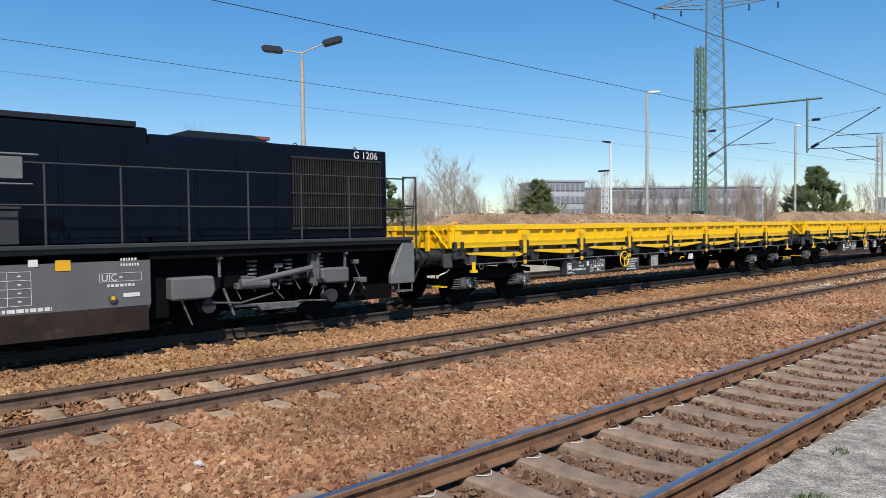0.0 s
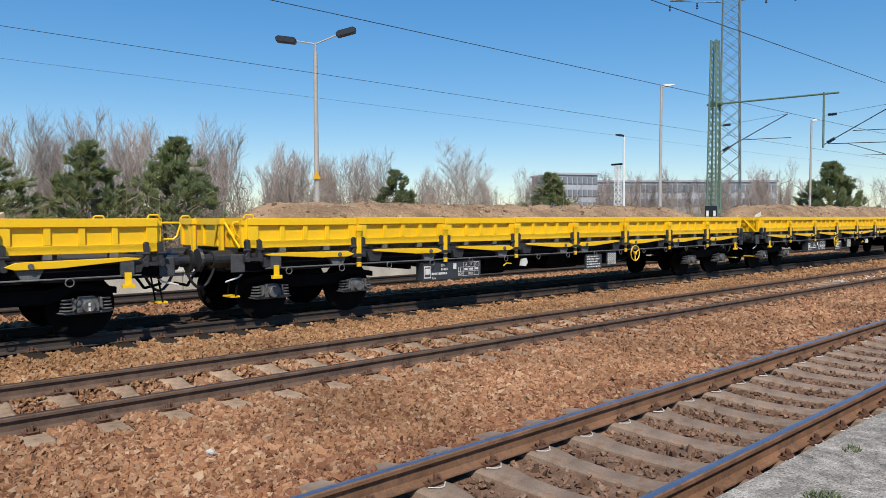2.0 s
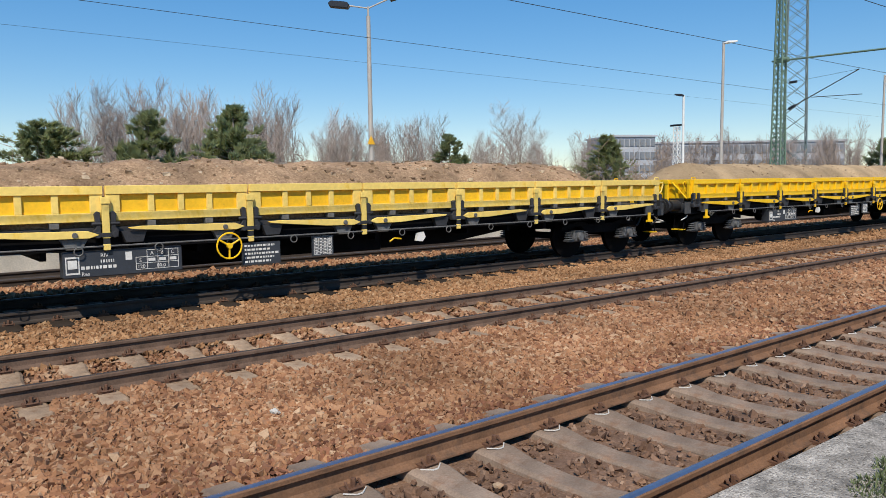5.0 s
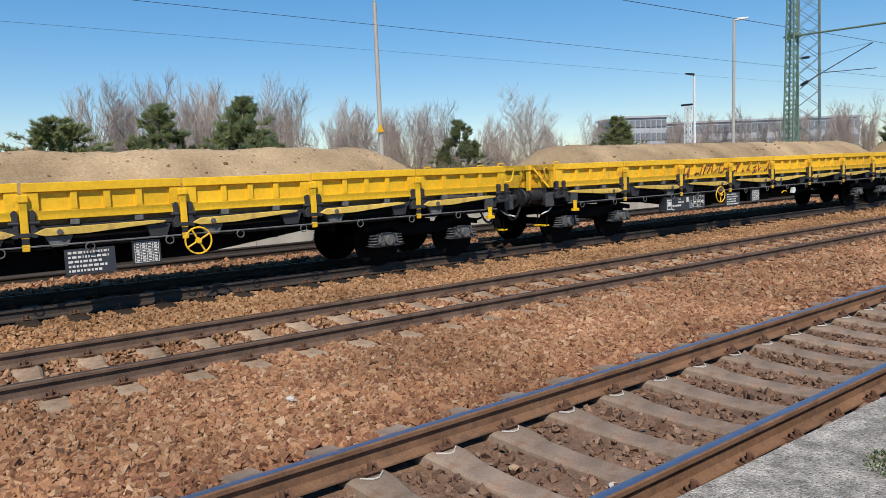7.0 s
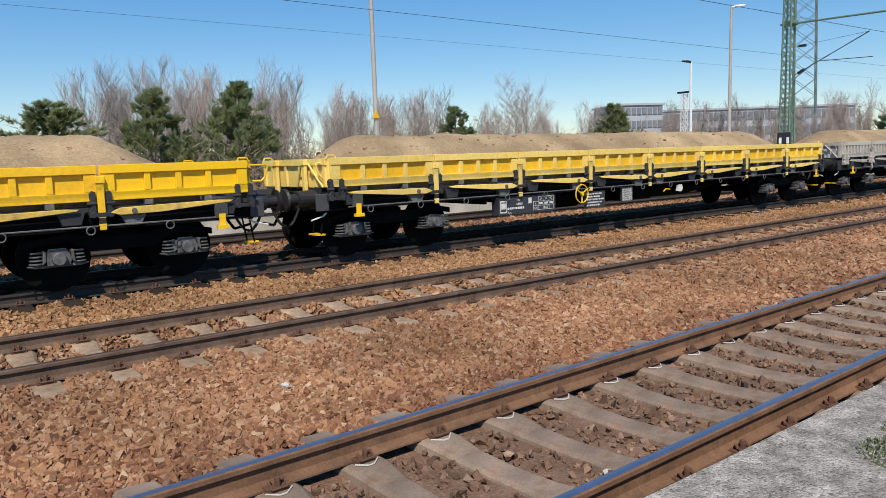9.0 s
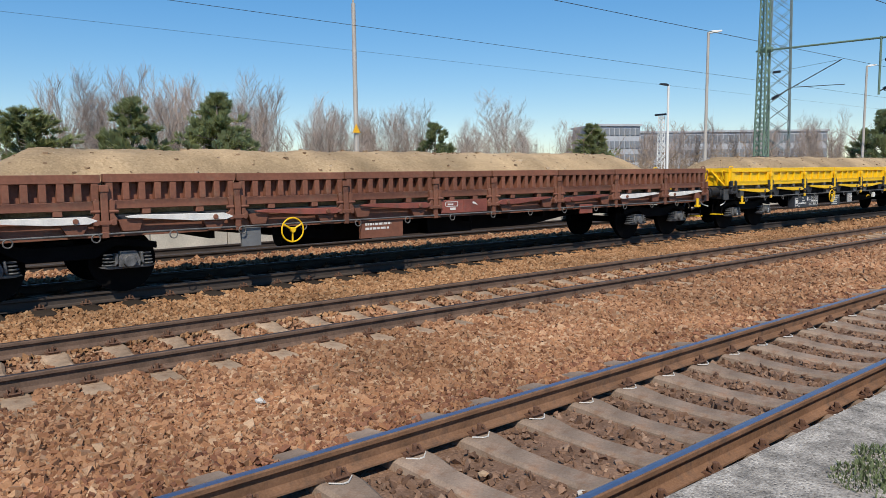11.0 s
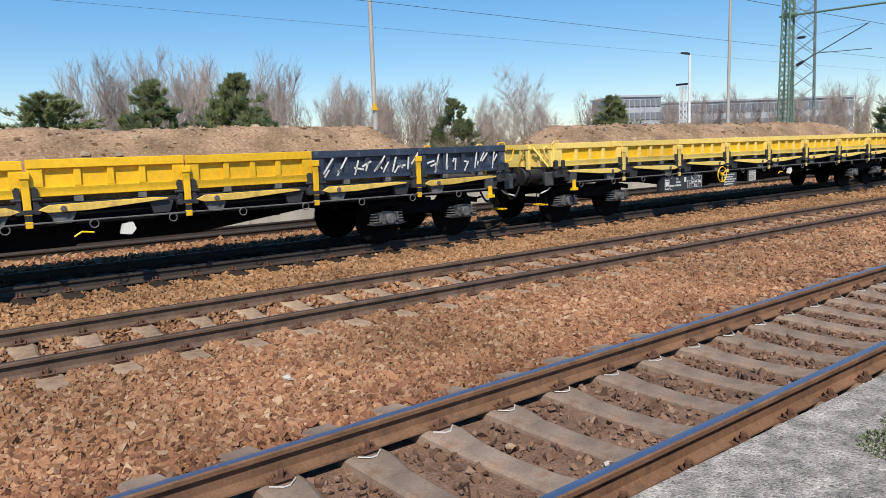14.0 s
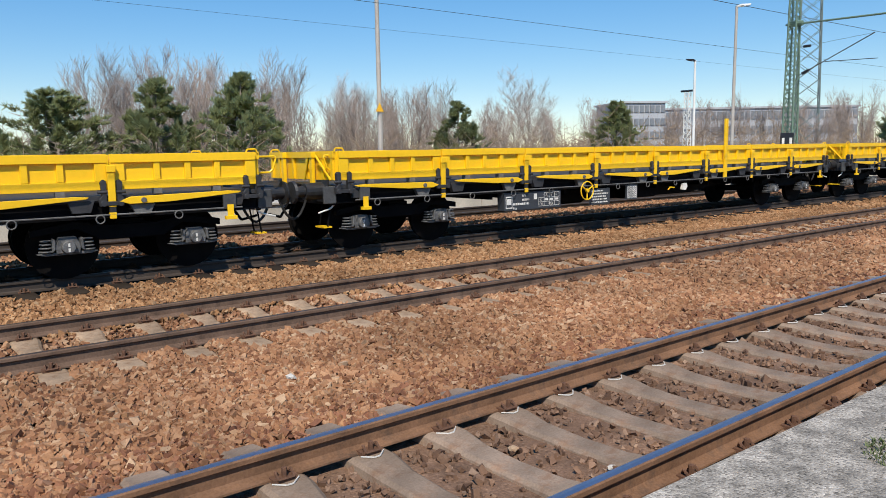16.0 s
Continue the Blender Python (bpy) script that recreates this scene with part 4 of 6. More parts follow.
        ob_x = 6.46 if wheel_x < 9 else 9.22         # the boards stand beside the brake wheel
        bb_x = 7.72 if wheel_x < 9 else 10.12
        bm = bmesh.new()
        box(bm, ob_x, ob_x + 0.66, -1.33, -1.29, 0.46, 0.82)
        b2 = part("owner_board", bm, M_signdark, wg, "dark board with white lettering")
        writing(b2, ob_x + 0.04, ob_x + 0.62, 0.48, 0.80, -1.33, 5, M_white, seed + 5)
        bm = bmesh.new()
        box(bm, bb_x, bb_x + 0.40, -1.33, -1.29, 0.52, 0.86)
        b3 = part("brake_board", bm, M_signdark, wg, "small dark board with a white table")
        grid_sign(b3, bb_x + 0.03, bb_x + 0.37, 0.545, 0.835, -1.33, 4, 6, M_white)
        hx = 10.0 if wheel_x < 9 else 6.9
        bm = bmesh.new()
        prism(bm, [(hx - 0.1, 0.66), (hx + 0.05, 0.64), (hx + 0.12, 0.72), (hx + 0.08, 0.82), (hx - 0.07, 0.80)], -1.34, -1.28)
        part("placard_holder", bm, M_white, wg, "torn white placard")
        bm = bmesh.new()
        rod(bm, (hx - 0.72, -1.36, 0.68), (hx - 0.62, -1.36, 0.74), 0.014, n=6)
        rod(bm, (hx - 0.62, -1.36, 0.74), (hx - 0.46, -1.36, 0.72), 0.014, n=6)
        part("release_handle", bm, M_yellow, wg, "yellow release handle")
    else:
        early = wheel_x > 9                       # boards ahead of the middle, wheel behind it
        ob_x = 4.40 if early else 6.33
        bm = bmesh.new()
        box(bm, 4.06, 4.39, -1.33, -1.27, 0.57, 0.87)
        b1 = part("data_box", bm, M_signgrey, wg, "small grey board")
        if early:
            grid_sign(b1, 4.09, 4.36, 0.60, 0.84, -1.33, 2, 6, M_white)
        bm = bmesh.new()
        box(bm, ob_x, ob_x + 0.94, -1.33, -1.27, 0.55, 0.86)
        b2 = part("owner_board", bm, M_redbrown if early else M_brown, wg, "brown board with faded lettering")
        writing(b2, ob_x + 0.10, ob_x + 0.86, 0.68, 0.84, -1.33, 1 if early else 2, M_white, seed + 5)
        for x0, x1 in ((8.20, 8.78), (8.79, 9.42)):
            bm = bmesh.new()
            box(bm, x0, x1, -1.345, -1.30, 0.92, 1.18)
            b3 = part("side_board", bm, M_redbrown, wg, bevel=0.006)
            bm = bmesh.new()
            xm = x0 + 0.10
            if x0 < 8.5:
                for q in ((xm, xm + 0.32, 1.05, 1.062), (xm, xm + 0.32, 1.138, 1.15), (xm, xm + 0.012, 1.05, 1.15), (xm + 0.31, xm + 0.322, 1.05, 1.15), (xm + 0.06, xm + 0.20, 1.08, 1.11), (xm + 0.12, xm + 0.26, 0.98, 1.03)):
                    box(bm, q[0], q[1], -1.351, -1.346, q[2], q[3])
            else:
                prism(bm, [(xm + 0.12, 1.10), (xm + 0.26, 1.06), (xm + 0.20, 1.11), (xm + 0.13, 1.14)], -1.351, -1.346)
            part("white_patch", bm, M_white, b3)
        sx = 10.40 if early else 12.33
        bm = bmesh.new()
        box(bm, sx, sx + 0.44, -1.345, -1.30, 0.74, 0.95)
        part("small_board", bm, M_redbrown, wg, "small faded red board", bevel=0.006)
        for x0, m in ((6.80, M_white), (7.15, M_yellow), (7.70, M_white)):
            if early:
                bm = bmesh.new()
                prism(bm, [(x0, 0.78), (x0 + 0.15, 0.80), (x0 + 0.17, 0.90), (x0 + 0.05, 0.92), (x0 + 0.02, 0.85)], -1.40, -1.385)
                part("tag", bm, m, wg, "torn tag hanging from the frame")
    if post:
        bm = bmesh.new()
        box(bm, post - 0.06, post + 0.06, -HW - 0.07, -HW - 0.01, 0.9, 2.45)
        part("raised_stake", bm, M_yellow, wg, "upright yellow stake", bevel=0.008)
    return wg


other_label = {"spray_painted_dark_blue": "side panel sprayed dark blue with graffiti"}


def scribble(wg, bays, seed, material, label):
    """Sprayed strokes on a panel, as thin flat bands."""
    rnd = random.Random(seed)
    for b in bays:
        bm = bmesh.new()
        x = b * 2.18 + 0.15
        while x < (b + 1) * 2.18 - 0.2:
            for k in range(2):
                p = (x + rnd.uniform(0, 0.12), rnd.uniform(1.28, 1.47))
                q = (p[0] + rnd.uniform(0.02, 0.22), rnd.uniform(1.38, 1.68))
                d = Vector((q[0] - p[0], q[1] - p[1])).normalized() * 0.016
                prism(bm, [(p[0] - d.y, p[1] + d.x), (p[0] + d.y, p[1] - d.x), (q[0] + d.y, q[1] - d.x), (q[0] - d.y, q[1] + d.x)], -HW - 0.006, -HW - 0.002)
            x += rnd.uniform(0.15, 0.30)
        part("graffiti_strokes", bm, material, wg, label)


def load_mesh(name, x0, x1, top, material, seed, rough=0.05):
    """A heap along the wagon with sloping ends and an uneven crest."""
    V, F = [], []
    xs = np.linspace(x0, x1, 240)
    ys = np.linspace(-1.16, 1.16, 26)
    for x in xs:
        e = max(0.0, min(1.0, (x - x0) / 1.1, (x1 - x) / 1.25))
        e = e * e * (3 - 2 * e) * 0.55 + e * 0.45
        crest = top + (0.022 if rough < 0.06 else 0.045) * noise.noise(Vector((x * 0.5, seed * 7.3, 0)))
        for y in ys:
            u = abs(y) / 1.16
            h = 1.60 + (crest - 1.60) * e * (1 - u ** 2.2)
            h += rough * e * noise.noise(Vector((x * 1.6, y * 1.6, seed))) + 0.022 * noise.noise(Vector((x * 5, y * 5, seed))) + rough * 0.35 * noise.noise(Vector((x * 13, y * 13, seed)))
            V.append((x, y, h))
    n = len(ys)
    for i in range(len(xs) - 1):
        for j in range(n - 1):
            F.append((i * n + j, (i + 1) * n + j, (i + 1) * n + j + 1, i * n + j + 1))
    k = len(V)
    V += [(x0, -1.16, 1.17), (x1, -1.16, 1.17), (x1, 1.16, 1.17), (x0, 1.16, 1.17)]
    F.append((k, k + 3, k + 2, k + 1))
    F.append((k, k + 1) + tuple((len(xs) - 1 - i) * n for i in range(len(xs))))
    F.append((k + 2, k + 3) + tuple(i * n + n - 1 for i in range(len(xs))))
    F.append((k + 3, k) + tuple(range(n)))
    F.append((k + 1, k + 2) + tuple((len(xs) - 1) * n + n - 1 - j for j in range(n)))
    return raw_mesh(name, V, F, material, True)


def clods_mesh(heap, seed, count, size):
    """Clods and stones that lie half sunk in a heap."""
    rnd = random.Random(seed)
    ground = [v.co for v in heap.vertices if v.co.z > 1.66]
    V, F = [], []
    for i in range(count):
        c = rnd.choice(ground)
        r = size * min(2.6, rnd.lognormvariate(0, 0.5))
        j = len(V)
        for dx in (-1, 1):
            for dy in (-1, 1):
                for dz in (-1, 1):
                    V.append((c.x + r * (dx * 1.3 + rnd.uniform(-0.5, 0.5)), c.y + r * (dy + rnd.uniform(-0.5, 0.5)), c.z + r * (dz * 0.75 + 0.2 + rnd.uniform(-0.35, 0.35))))
        F += [(j + a, j + b, j + d, j + e) for a, b, d, e in ((0, 1, 3, 2), (4, 6, 7, 5), (0, 4, 5, 1), (2, 3, 7, 6), (0, 2, 6, 4), (1, 5, 7, 3))]
    return raw_mesh("clods", V, F, M_clod)


L_FRESH = "bright yellow low-sided bogie wagon with black underframe"
fresh = wagon(L_FRESH, M_yellow, seed=3, marks=True)
fresh_b = wagon("bright yellow low-sided wagon, brake wheel near its rear", M_yellow, wheel_x=11.2, seed=5)
worn = wagon("worn yellow low-sided wagon with rusty patches", M_yellow_worn, wheel_x=11.05, spokes=4, seed=8, bar_paint=M_stake)
worn_b = wagon("worn yellow low-sided wagon with graffiti on its last panels", M_yellow_worn, wheel_x=6.1, seed=9, bar_paint=M_stake, swapped=((6, M_graffiti), (7, M_graffiti)))
scribble(worn_b, (6, 7), 4, M_white, "pale sprayed strokes")
pale = wagon("sun-bleached pale yellow low-sided bogie wagon", M_yellow_pale, seed=11, sheet=M_yellow_worn)
dull = wagon("dull ochre low-sided wagon with grime and sprayed marks", M_yellow_dull, wheel_x=6.0, seed=14, bar_paint=M_stake)
scribble(dull, (2, 3), 7, M_redbrown, "dark red sprayed strokes")
mixed = wagon("yellow wagon with some newer bright side panels", M_yellow_worn, seed=15, wheel_x=11.0, bar_paint=M_stake, swapped=((4, M_yellow), (7, M_yellow)))
empty = wagon("clean bright yellow empty low-sided bogie wagon", M_yellow, seed=17, marks=True)
empty_b = wagon("clean yellow empty wagon with one upright stake", M_yellow, seed=18, post=11.75, marks=True)
grey = wagon("beige grey ribbed low-sided bogie wagon", M_grey_paint, "ribbed", M_grey_iron, bar_paint=M_grey_paint, seed=20)
brown = wagon("red-brown ribbed low-sided wagon with white stakes", M_brown, "ribbed", M_brown, wheel_x=4.9, bar_paint=M_white, seed=21)
brown_b = wagon("red-brown ribbed low-sided wagon with red stakes", M_brown, "ribbed", M_brown, wheel_x=12.6, bar_paint=M_redbrown, seed=22)

TRAIN = {}          # wagon number in the train: (wagon, load top or None, soil or sand)
for k, (src, top, what) in {1: (fresh, 1.95, 0), 2: (fresh, 2.08, 0), 3: (fresh_b, 2.0, 0), 4: (fresh, 2.14, 0), 5: (fresh, 2.04, 0), 6: (pale, 2.10, 0), 7: (fresh_b, 2.15, 1), 8: (worn, 2.17, 1),
                          9: (dull, 2.15, 1), 10: (mixed, 2.17, 1), 11: (pale, 2.12, 1), 12: (grey, 2.12, 1), 13: (brown, 2.10, 1), 14: (fresh, 2.06, 1), 15: (brown_b, 2.12, 1),
                          16: (worn_b, 2.15, 0), 17: (pale, 2.12, 0), 18: (empty, None, 0), 19: (empty_b, None, 0), 20: (empty, None, 0), 21: (empty, None, 0), 22: (empty, None, 0)}.items():
    home = pose((k - 1) * PITCH + 11.0, T3, Z3)
    if any(v[0] is src for v in TRAIN.values()):
        w = copy_thing(src, home)
    else:
        w = src
        w.matrix_basis = home
    load = None
    if top:
        x1 = LS - (1.55 if k not in (9, 10, 14) else 0.9)
        load = new("sand_load", load_mesh("sand_load", 0.25 if k % 2 else 0.45, x1, top + 0.05, M_sand if what else M_soil, k, 0.05 if what else 0.08))
        load.matrix_basis = home
        clods = new("clods", clods_mesh(load.data, k, 380 if what else 900, 0.012 if what else 0.015))
        clods.parent = load
        tagged(clods, "loose clods and stones", kind="stuff")
        if k == 4:
            bm = bmesh.new()
            prism(bm, [(0.02, 1.72), (0.42, 1.78), (0.46, 1.92), (0.30, 1.88), (0.04, 1.82)], -1.10, -1.07)
            part("white_slab", bm, M_white, load, "white broken slab in the soil")
        tagged(load, "long heap of tan sand loaded in a wagon" if what else "long heap of brown soil and stones in a wagon", "sand heap", "loads of the wagons", "stuff")
    TRAIN[k] = (w, load)


# ---- locomotive ----
def locomotive():
    """A four-axle hood diesel. x 0 is its rear headstock; it reaches to negative x."""
    lo = thing("diesel_locomotive", "dark navy hood diesel locomotive with grey frame and railings", "locomotive")
    L = 13.4
    bm = bmesh.new()
    box(bm, -L, 0, -1.45, 1.45, 1.40, 1.52)
    box(bm, -L, 0, -1.50, -1.45, 1.47, 1.535)
    part("deck", bm, M_rail, lo, "dark walkway deck", bevel=0.01)
    # hoods
    bm = bmesh.new()
    box(bm, -4.95, -0.08, -0.78, 0.78, 1.52, 3.27)
    hood = part("rear_hood", bm, M_navy, lo, "dark navy engine hood", bevel=0.03)
    bm = bmesh.new()
    box(bm, -8.2, -4.96, -0.80, 0.80, 1.52, 3.36)
    hood2 = part("middle_hood", bm, M_navy, lo, bevel=0.03)
    bm = bmesh.new()
    prism(bm, [(-4.6, 3.27), (-4.2, 3.40), (-3.0, 3.40), (-2.6, 3.27)], -0.6, 0.6)
    part("roof_hatch", bm, M_navytop, hood)
    bm = bmesh.new()
    box(bm, -8.2, -5.15, -0.82, 0.82, 3.36, 3.44)
    part("roof_plate", bm, M_navytop, hood2)
    bm = bmesh.new()
    for x in (-7.0, -6.3, -2.0, -0.6):
        ring(bm, (x, -0.4, 3.31 if x > -5 else 3.46), 0.04, 0.01, n=10, m=4)
    part("lifting_eye", bm, M_navytop, hood)
    bm = bmesh.new()
    rod(bm, (-2.75, -0.35, 3.28), (-2.75, -0.35, 3.38), 0.03, n=8)
    box(bm, -2.95, -2.55, -0.42, -0.28, 3.36, 3.42)
    part("horn", bm, M_redbrown, hood, "small red horn on the roof")
    # doors of the hood
    for i, x in enumerate(np.arange(-4.9, -2.6, 0.74)):
        bm = bmesh.new()
        box(bm, x + 0.02, x + 0.70, -0.796, -0.775, 1.62, 3.05)
        rod(bm, (x + 0.62, -0.81, 2.2), (x + 0.62, -0.81, 2.4), 0.012, n=6)
        part("hood_door", bm, M_navy, hood, bevel=0.006)
    for x in np.arange(-8.1, -5.3, 0.92):
        bm = bmesh.new()
        box(bm, x + 0.02, x + 0.88, -0.816, -0.795, 1.62, 3.10)
        part("hood_door", bm, M_navy, hood2, bevel=0.006)
    # cooler grille
    bm = bmesh.new()
    box(bm, -2.35, -0.25, -0.800, -0.775, 1.72, 3.05)
    gr = part("cooler_grille", bm, M_black, hood, "black louvred cooler grille")
    bm = bmesh.new()
    for x in np.arange(-2.32, -0.27, 0.055):
        box(bm, x, x + 0.018, -0.822, -0.798, 1.74, 3.03)
    for z in (1.73, 2.38, 3.04):
        box(bm, -2.36, -0.24, -0.828, -0.798, z - 0.02, z + 0.02)
    part("louvre", bm, M_louvre, gr)
    # model number on the hood end
    cu = bpy.data.curves.new("model_number", "FONT")
    cu.body = "G 1206"
    cu.size = 0.20
    cu.extrude = 0.002
    tmp = bpy.data.objects.new("tmp", cu)
    me = bpy.data.meshes.new_from_object(tmp)
    bpy.data.objects.remove(tmp)
    me.materials.clear()
    me.materials.append(M_white)
    o = new("model_number", me)
    o.parent = hood
    o.matrix_basis = pose(-0.92, -0.785, 3.09, 90, 0, 0)
    tagged(o, "white model number G 1206")
    # cab and front hood
    bm = bmesh.new()
    box(bm, -10.6, -8.25, -1.40, 1.40, 1.52, 3.55)
    prism(bm, [(-10.7, 3.55), (-8.15, 3.55), (-8.4, 4.1), (-10.4, 4.1)], -1.3, 1.3)
    cab = part("cab", bm, M_navy, lo, bevel=0.02)
    bm = bmesh.new()
    box(bm, -10.2, -8.7, -1.42, -1.39, 2.6, 3.4)
    part("cab_window", bm, M_glassdark, cab)
    bm = bmesh.new()
    box(bm, -13.2, -10.62, -0.9, 0.9, 1.52, 3.1)
    part("front_hood", bm, M_navy, lo, bevel=0.03)
    # railings
    posts = [-0.30] + [-1.50 - 1.03 * i for i in range(7)]
    for x in posts[1:]:
        bm = bmesh.new()
        rod(bm, (x, -1.42, 1.50), (x, -1.42, 2.68), 0.017, n=8)
        part("railing_post", bm, M_rail, lo)
    for z in (2.09, 2.67):
        bm = bmesh.new()
        rod(bm, (-7.9, -1.42, z), (-0.15, -1.42, z), 0.014, n=8)
        part("railing_bar", bm, M_rail, lo)
    bm = bmesh.new()
    for x, y in ((-0.05, -1.42), (0.38, -1.30)):
        rod(bm, (x, y, 1.2), (x, y, 2.72), 0.02, n=8)
    rod(bm, (-0.05, -1.42, 2.70), (0.38, -1.30, 2.72), 0.018, n=8)
    rod(bm, (-0.05, -1.42, 2.14), (0.38, -1.30, 2.14), 0.018, n=8)
    rod(bm, (0.38, -1.30, 2.66), (0.2, -1.38, 1.7), 0.014, n=8)
    rod(bm, (0.36, -1.30, 2.10), (0.36, 1.30, 2.10), 0.018, n=8)
    part("end_railing", bm, M_rail, lo, at=pose(-0.14, 0, 0))
    # fuel tank with its stencilled data
    bm = bmesh.new()
    prism(bm, [(-9.6, 1.40), (-5.20, 1.40), (-5.20, 0.62), (-5.35, 0.25), (-9.5, 0.25), (-9.6, 0.62)], -1.40, 1.40)
    tk = part("fuel_tank", bm, M_locogrey, lo, "grey fuel tank with white stencilled tables", bevel=0.015)
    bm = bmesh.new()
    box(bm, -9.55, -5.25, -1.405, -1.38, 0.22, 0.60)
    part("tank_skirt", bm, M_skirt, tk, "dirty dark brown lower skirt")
    grid_sign(tk, -7.72, -6.85, 0.72, 1.18, -1.402, 3, 4, M_white)
    writing(tk, -7.75, -6.6, 0.60, 0.70, -1.402, 1, M_white, 31)
    grid_sign(tk, -5.95, -5.35, 0.98, 1.10, -1.402, 1, 1, M_white)
    writing(tk, -5.65, -5.36, 1.18, 1.34, -1.402, 2, M_white, 33)
    writing(tk, -5.85, -5.36, 0.88, 0.96, -1.402, 1, M_white, 34)
    cu = bpy.data.curves.new("stencil", "FONT")
    cu.body = "UIC"
    cu.size = 0.14
    cu.extrude = 0.002
    tmp = bpy.data.objects.new("tmp", cu)
    me = bpy.data.meshes.new_from_object(tmp)
    bpy.data.objects.remove(tmp)
    me.materials.clear()
    me.materials.append(M_white)
    o = new("stencil", me)
    o.parent = tk
    o.matrix_basis = pose(-5.93, -1.404, 0.99, 90, 0, 0)
    bm = bmesh.new()
    rod(bm, (-5.78, -1.44, 0.74), (-5.78, -1.40, 0.74), 0.06, n=14)
    part("filler_cap", bm, M_axle, tk, "grey filler cap")
    bm = bmesh.new()
    rod(bm, (-5.78, -1.446, 0.74), (-5.78, -1.441, 0.74), 0.03, n=12)
    part("cap_mark", bm, M_yellow_worn, tk, "dull yellow mark on the filler cap")
    bm = bmesh.new()
    box(bm, -5.62, -5.38, -1.408, -1.402, 0.74, 0.80)
    part("white_plate", bm, M_white, tk)
    bm = bmesh.new()
    box(bm, -6.54, -6.34, -1.408, -1.402, 1.17, 1.32)
    part("warning_plate", bm, M_orange, tk, "yellow warning plate")
    bm = bmesh.new()
    box(bm, -6.88, -6.76, -1.408, -1.402, 1.24, 1.34)
    part("white_plate", bm, M_white, tk)
    # bogies
    for cx in (-3.05, -11.0):
        bo = new("bogie")
        bo.parent = lo
        bo.matrix_basis = pose(cx, 0, 0)
        w = None
        for ax in (-1.2, 1.2):
            for s in (-1, 1):
                at = pose(ax, s * 0.75, 0.49, 0, 0, 180 if s < 0 else 0)
                if w is None:
                    w = part("wheel", wheel_bm(), M_wheel, bo, at=at)
                else:
                    again(w, at)
        for s in (-1, 1):
            y = s * 1.10
            bm = bmesh.new()
            prism(bm, [(-1.9, 0.95), (-1.75, 0.62), (-1.1, 0.58), (-0.95, 0.74), (0.8, 0.74), (0.95, 0.62), (1.5, 0.62), (1.75, 0.95), (1.0, 1.02), (-1.1, 1.05)], y - 0.08, y + 0.08)
            part("side_frame", bm, M_black, bo, bevel=0.015)
            bm = bmesh.new()
            prism(bm, [(-1.85, 0.62), (-1.20, 0.62), (-1.12, 0.74), (-1.15, 0.98), (-1.85, 0.98)], y + s * 0.09, y + s * 0.35)
            part("sand_box", bm, M_locogrey, bo, "grey sand box", bevel=0.03)
            bm = bmesh.new()
            prism(bm, [(0.95, 0.80), (1.05, 0.72), (1.55, 0.72), (1.55, 1.0), (0.95, 1.0)], y + s * 0.09, y + s * 0.30)
            part("sand_box", bm, M_locogrey, bo, "grey sand box", bevel=0.03)
            bm = bmesh.new()
            rod(bm, (-0.55, y + s * 0.20, 0.82), (0.75, y + s * 0.26, 1.02), 0.05, n=10)
            rod(bm, (-0.6, y + s * 0.15, 0.80), (-0.1, y + s * 0.2, 0.80), 0.09, n=12)
            part("damper", bm, M_locogrey, bo, "light grey yaw damper")
            for ax in (-1.2, 1.2):
                bm = bmesh.new()
                rod(bm, (ax, y + s * 0.05, 0.49), (ax, y + s * 0.24, 0.49), 0.14, 0.12, 16)
                part("axle_box", bm, M_grey_iron, bo)
            bm = bmesh.new()
            for x in (-0.35, 0.35, 1.0):
                for k in range(7):
                    rod(bm, (x, y + s * 0.1, 0.74 + 0.07 * k), (x, y + s * 0.1, 0.77 + 0.07 * k), 0.085, n=10)
            rod(bm, (-0.9, y + s * 0.15, 0.75), (-0.75, y + s * 0.22, 0.30), 0.025, n=6)
            rod(bm, (-0.75, y + s * 0.22, 0.45), (0.55, y + s * 0.22, 0.42), 0.03, n=6)
            prism(bm, [(-0.35, 0.44), (0.55, 0.44), (0.45, 0.34), (-0.25, 0.34)], y + s * 0.12, y + s * 0.25)
            prism(bm, [(0.75, 0.74), (0.95, 0.74), (0.98, 1.35), (0.80, 1.35)], y + s * 0.05, y + s * 0.2)
            part("suspension", bm, M_axle, bo, "dusty grey springs and brake rods")
            rs = random.Random(61)
            for k in range(12):
                bm = bmesh.new()
                x, z = rs.uniform(-1.1, 1.9), rs.uniform(0.45, 1.15)
                w, h2 = rs.uniform(0.04, 0.16), rs.uniform(0.04, 0.13)
                box(bm, x, x + w, y + s * 0.10, y + s * rs.uniform(0.16, 0.26), z, z + h2)
                rod(bm, (x + w / 2, y + s * 0.14, z), (x + w / 2 + rs.uniform(-0.25, 0.25), y + s * 0.18, z - rs.uniform(0.1, 0.3)), 0.014, n=6)
                part("fitting", bm, M_axle if k % 3 else M_locogrey, bo, bevel=0.008)
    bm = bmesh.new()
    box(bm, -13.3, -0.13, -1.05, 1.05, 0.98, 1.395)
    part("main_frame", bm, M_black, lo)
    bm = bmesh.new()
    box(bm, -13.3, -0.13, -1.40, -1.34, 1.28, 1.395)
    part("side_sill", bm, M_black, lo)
    # added black boxes that block the view through the dark underside
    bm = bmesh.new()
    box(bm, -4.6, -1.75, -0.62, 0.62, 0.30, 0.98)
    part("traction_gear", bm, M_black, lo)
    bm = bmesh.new()
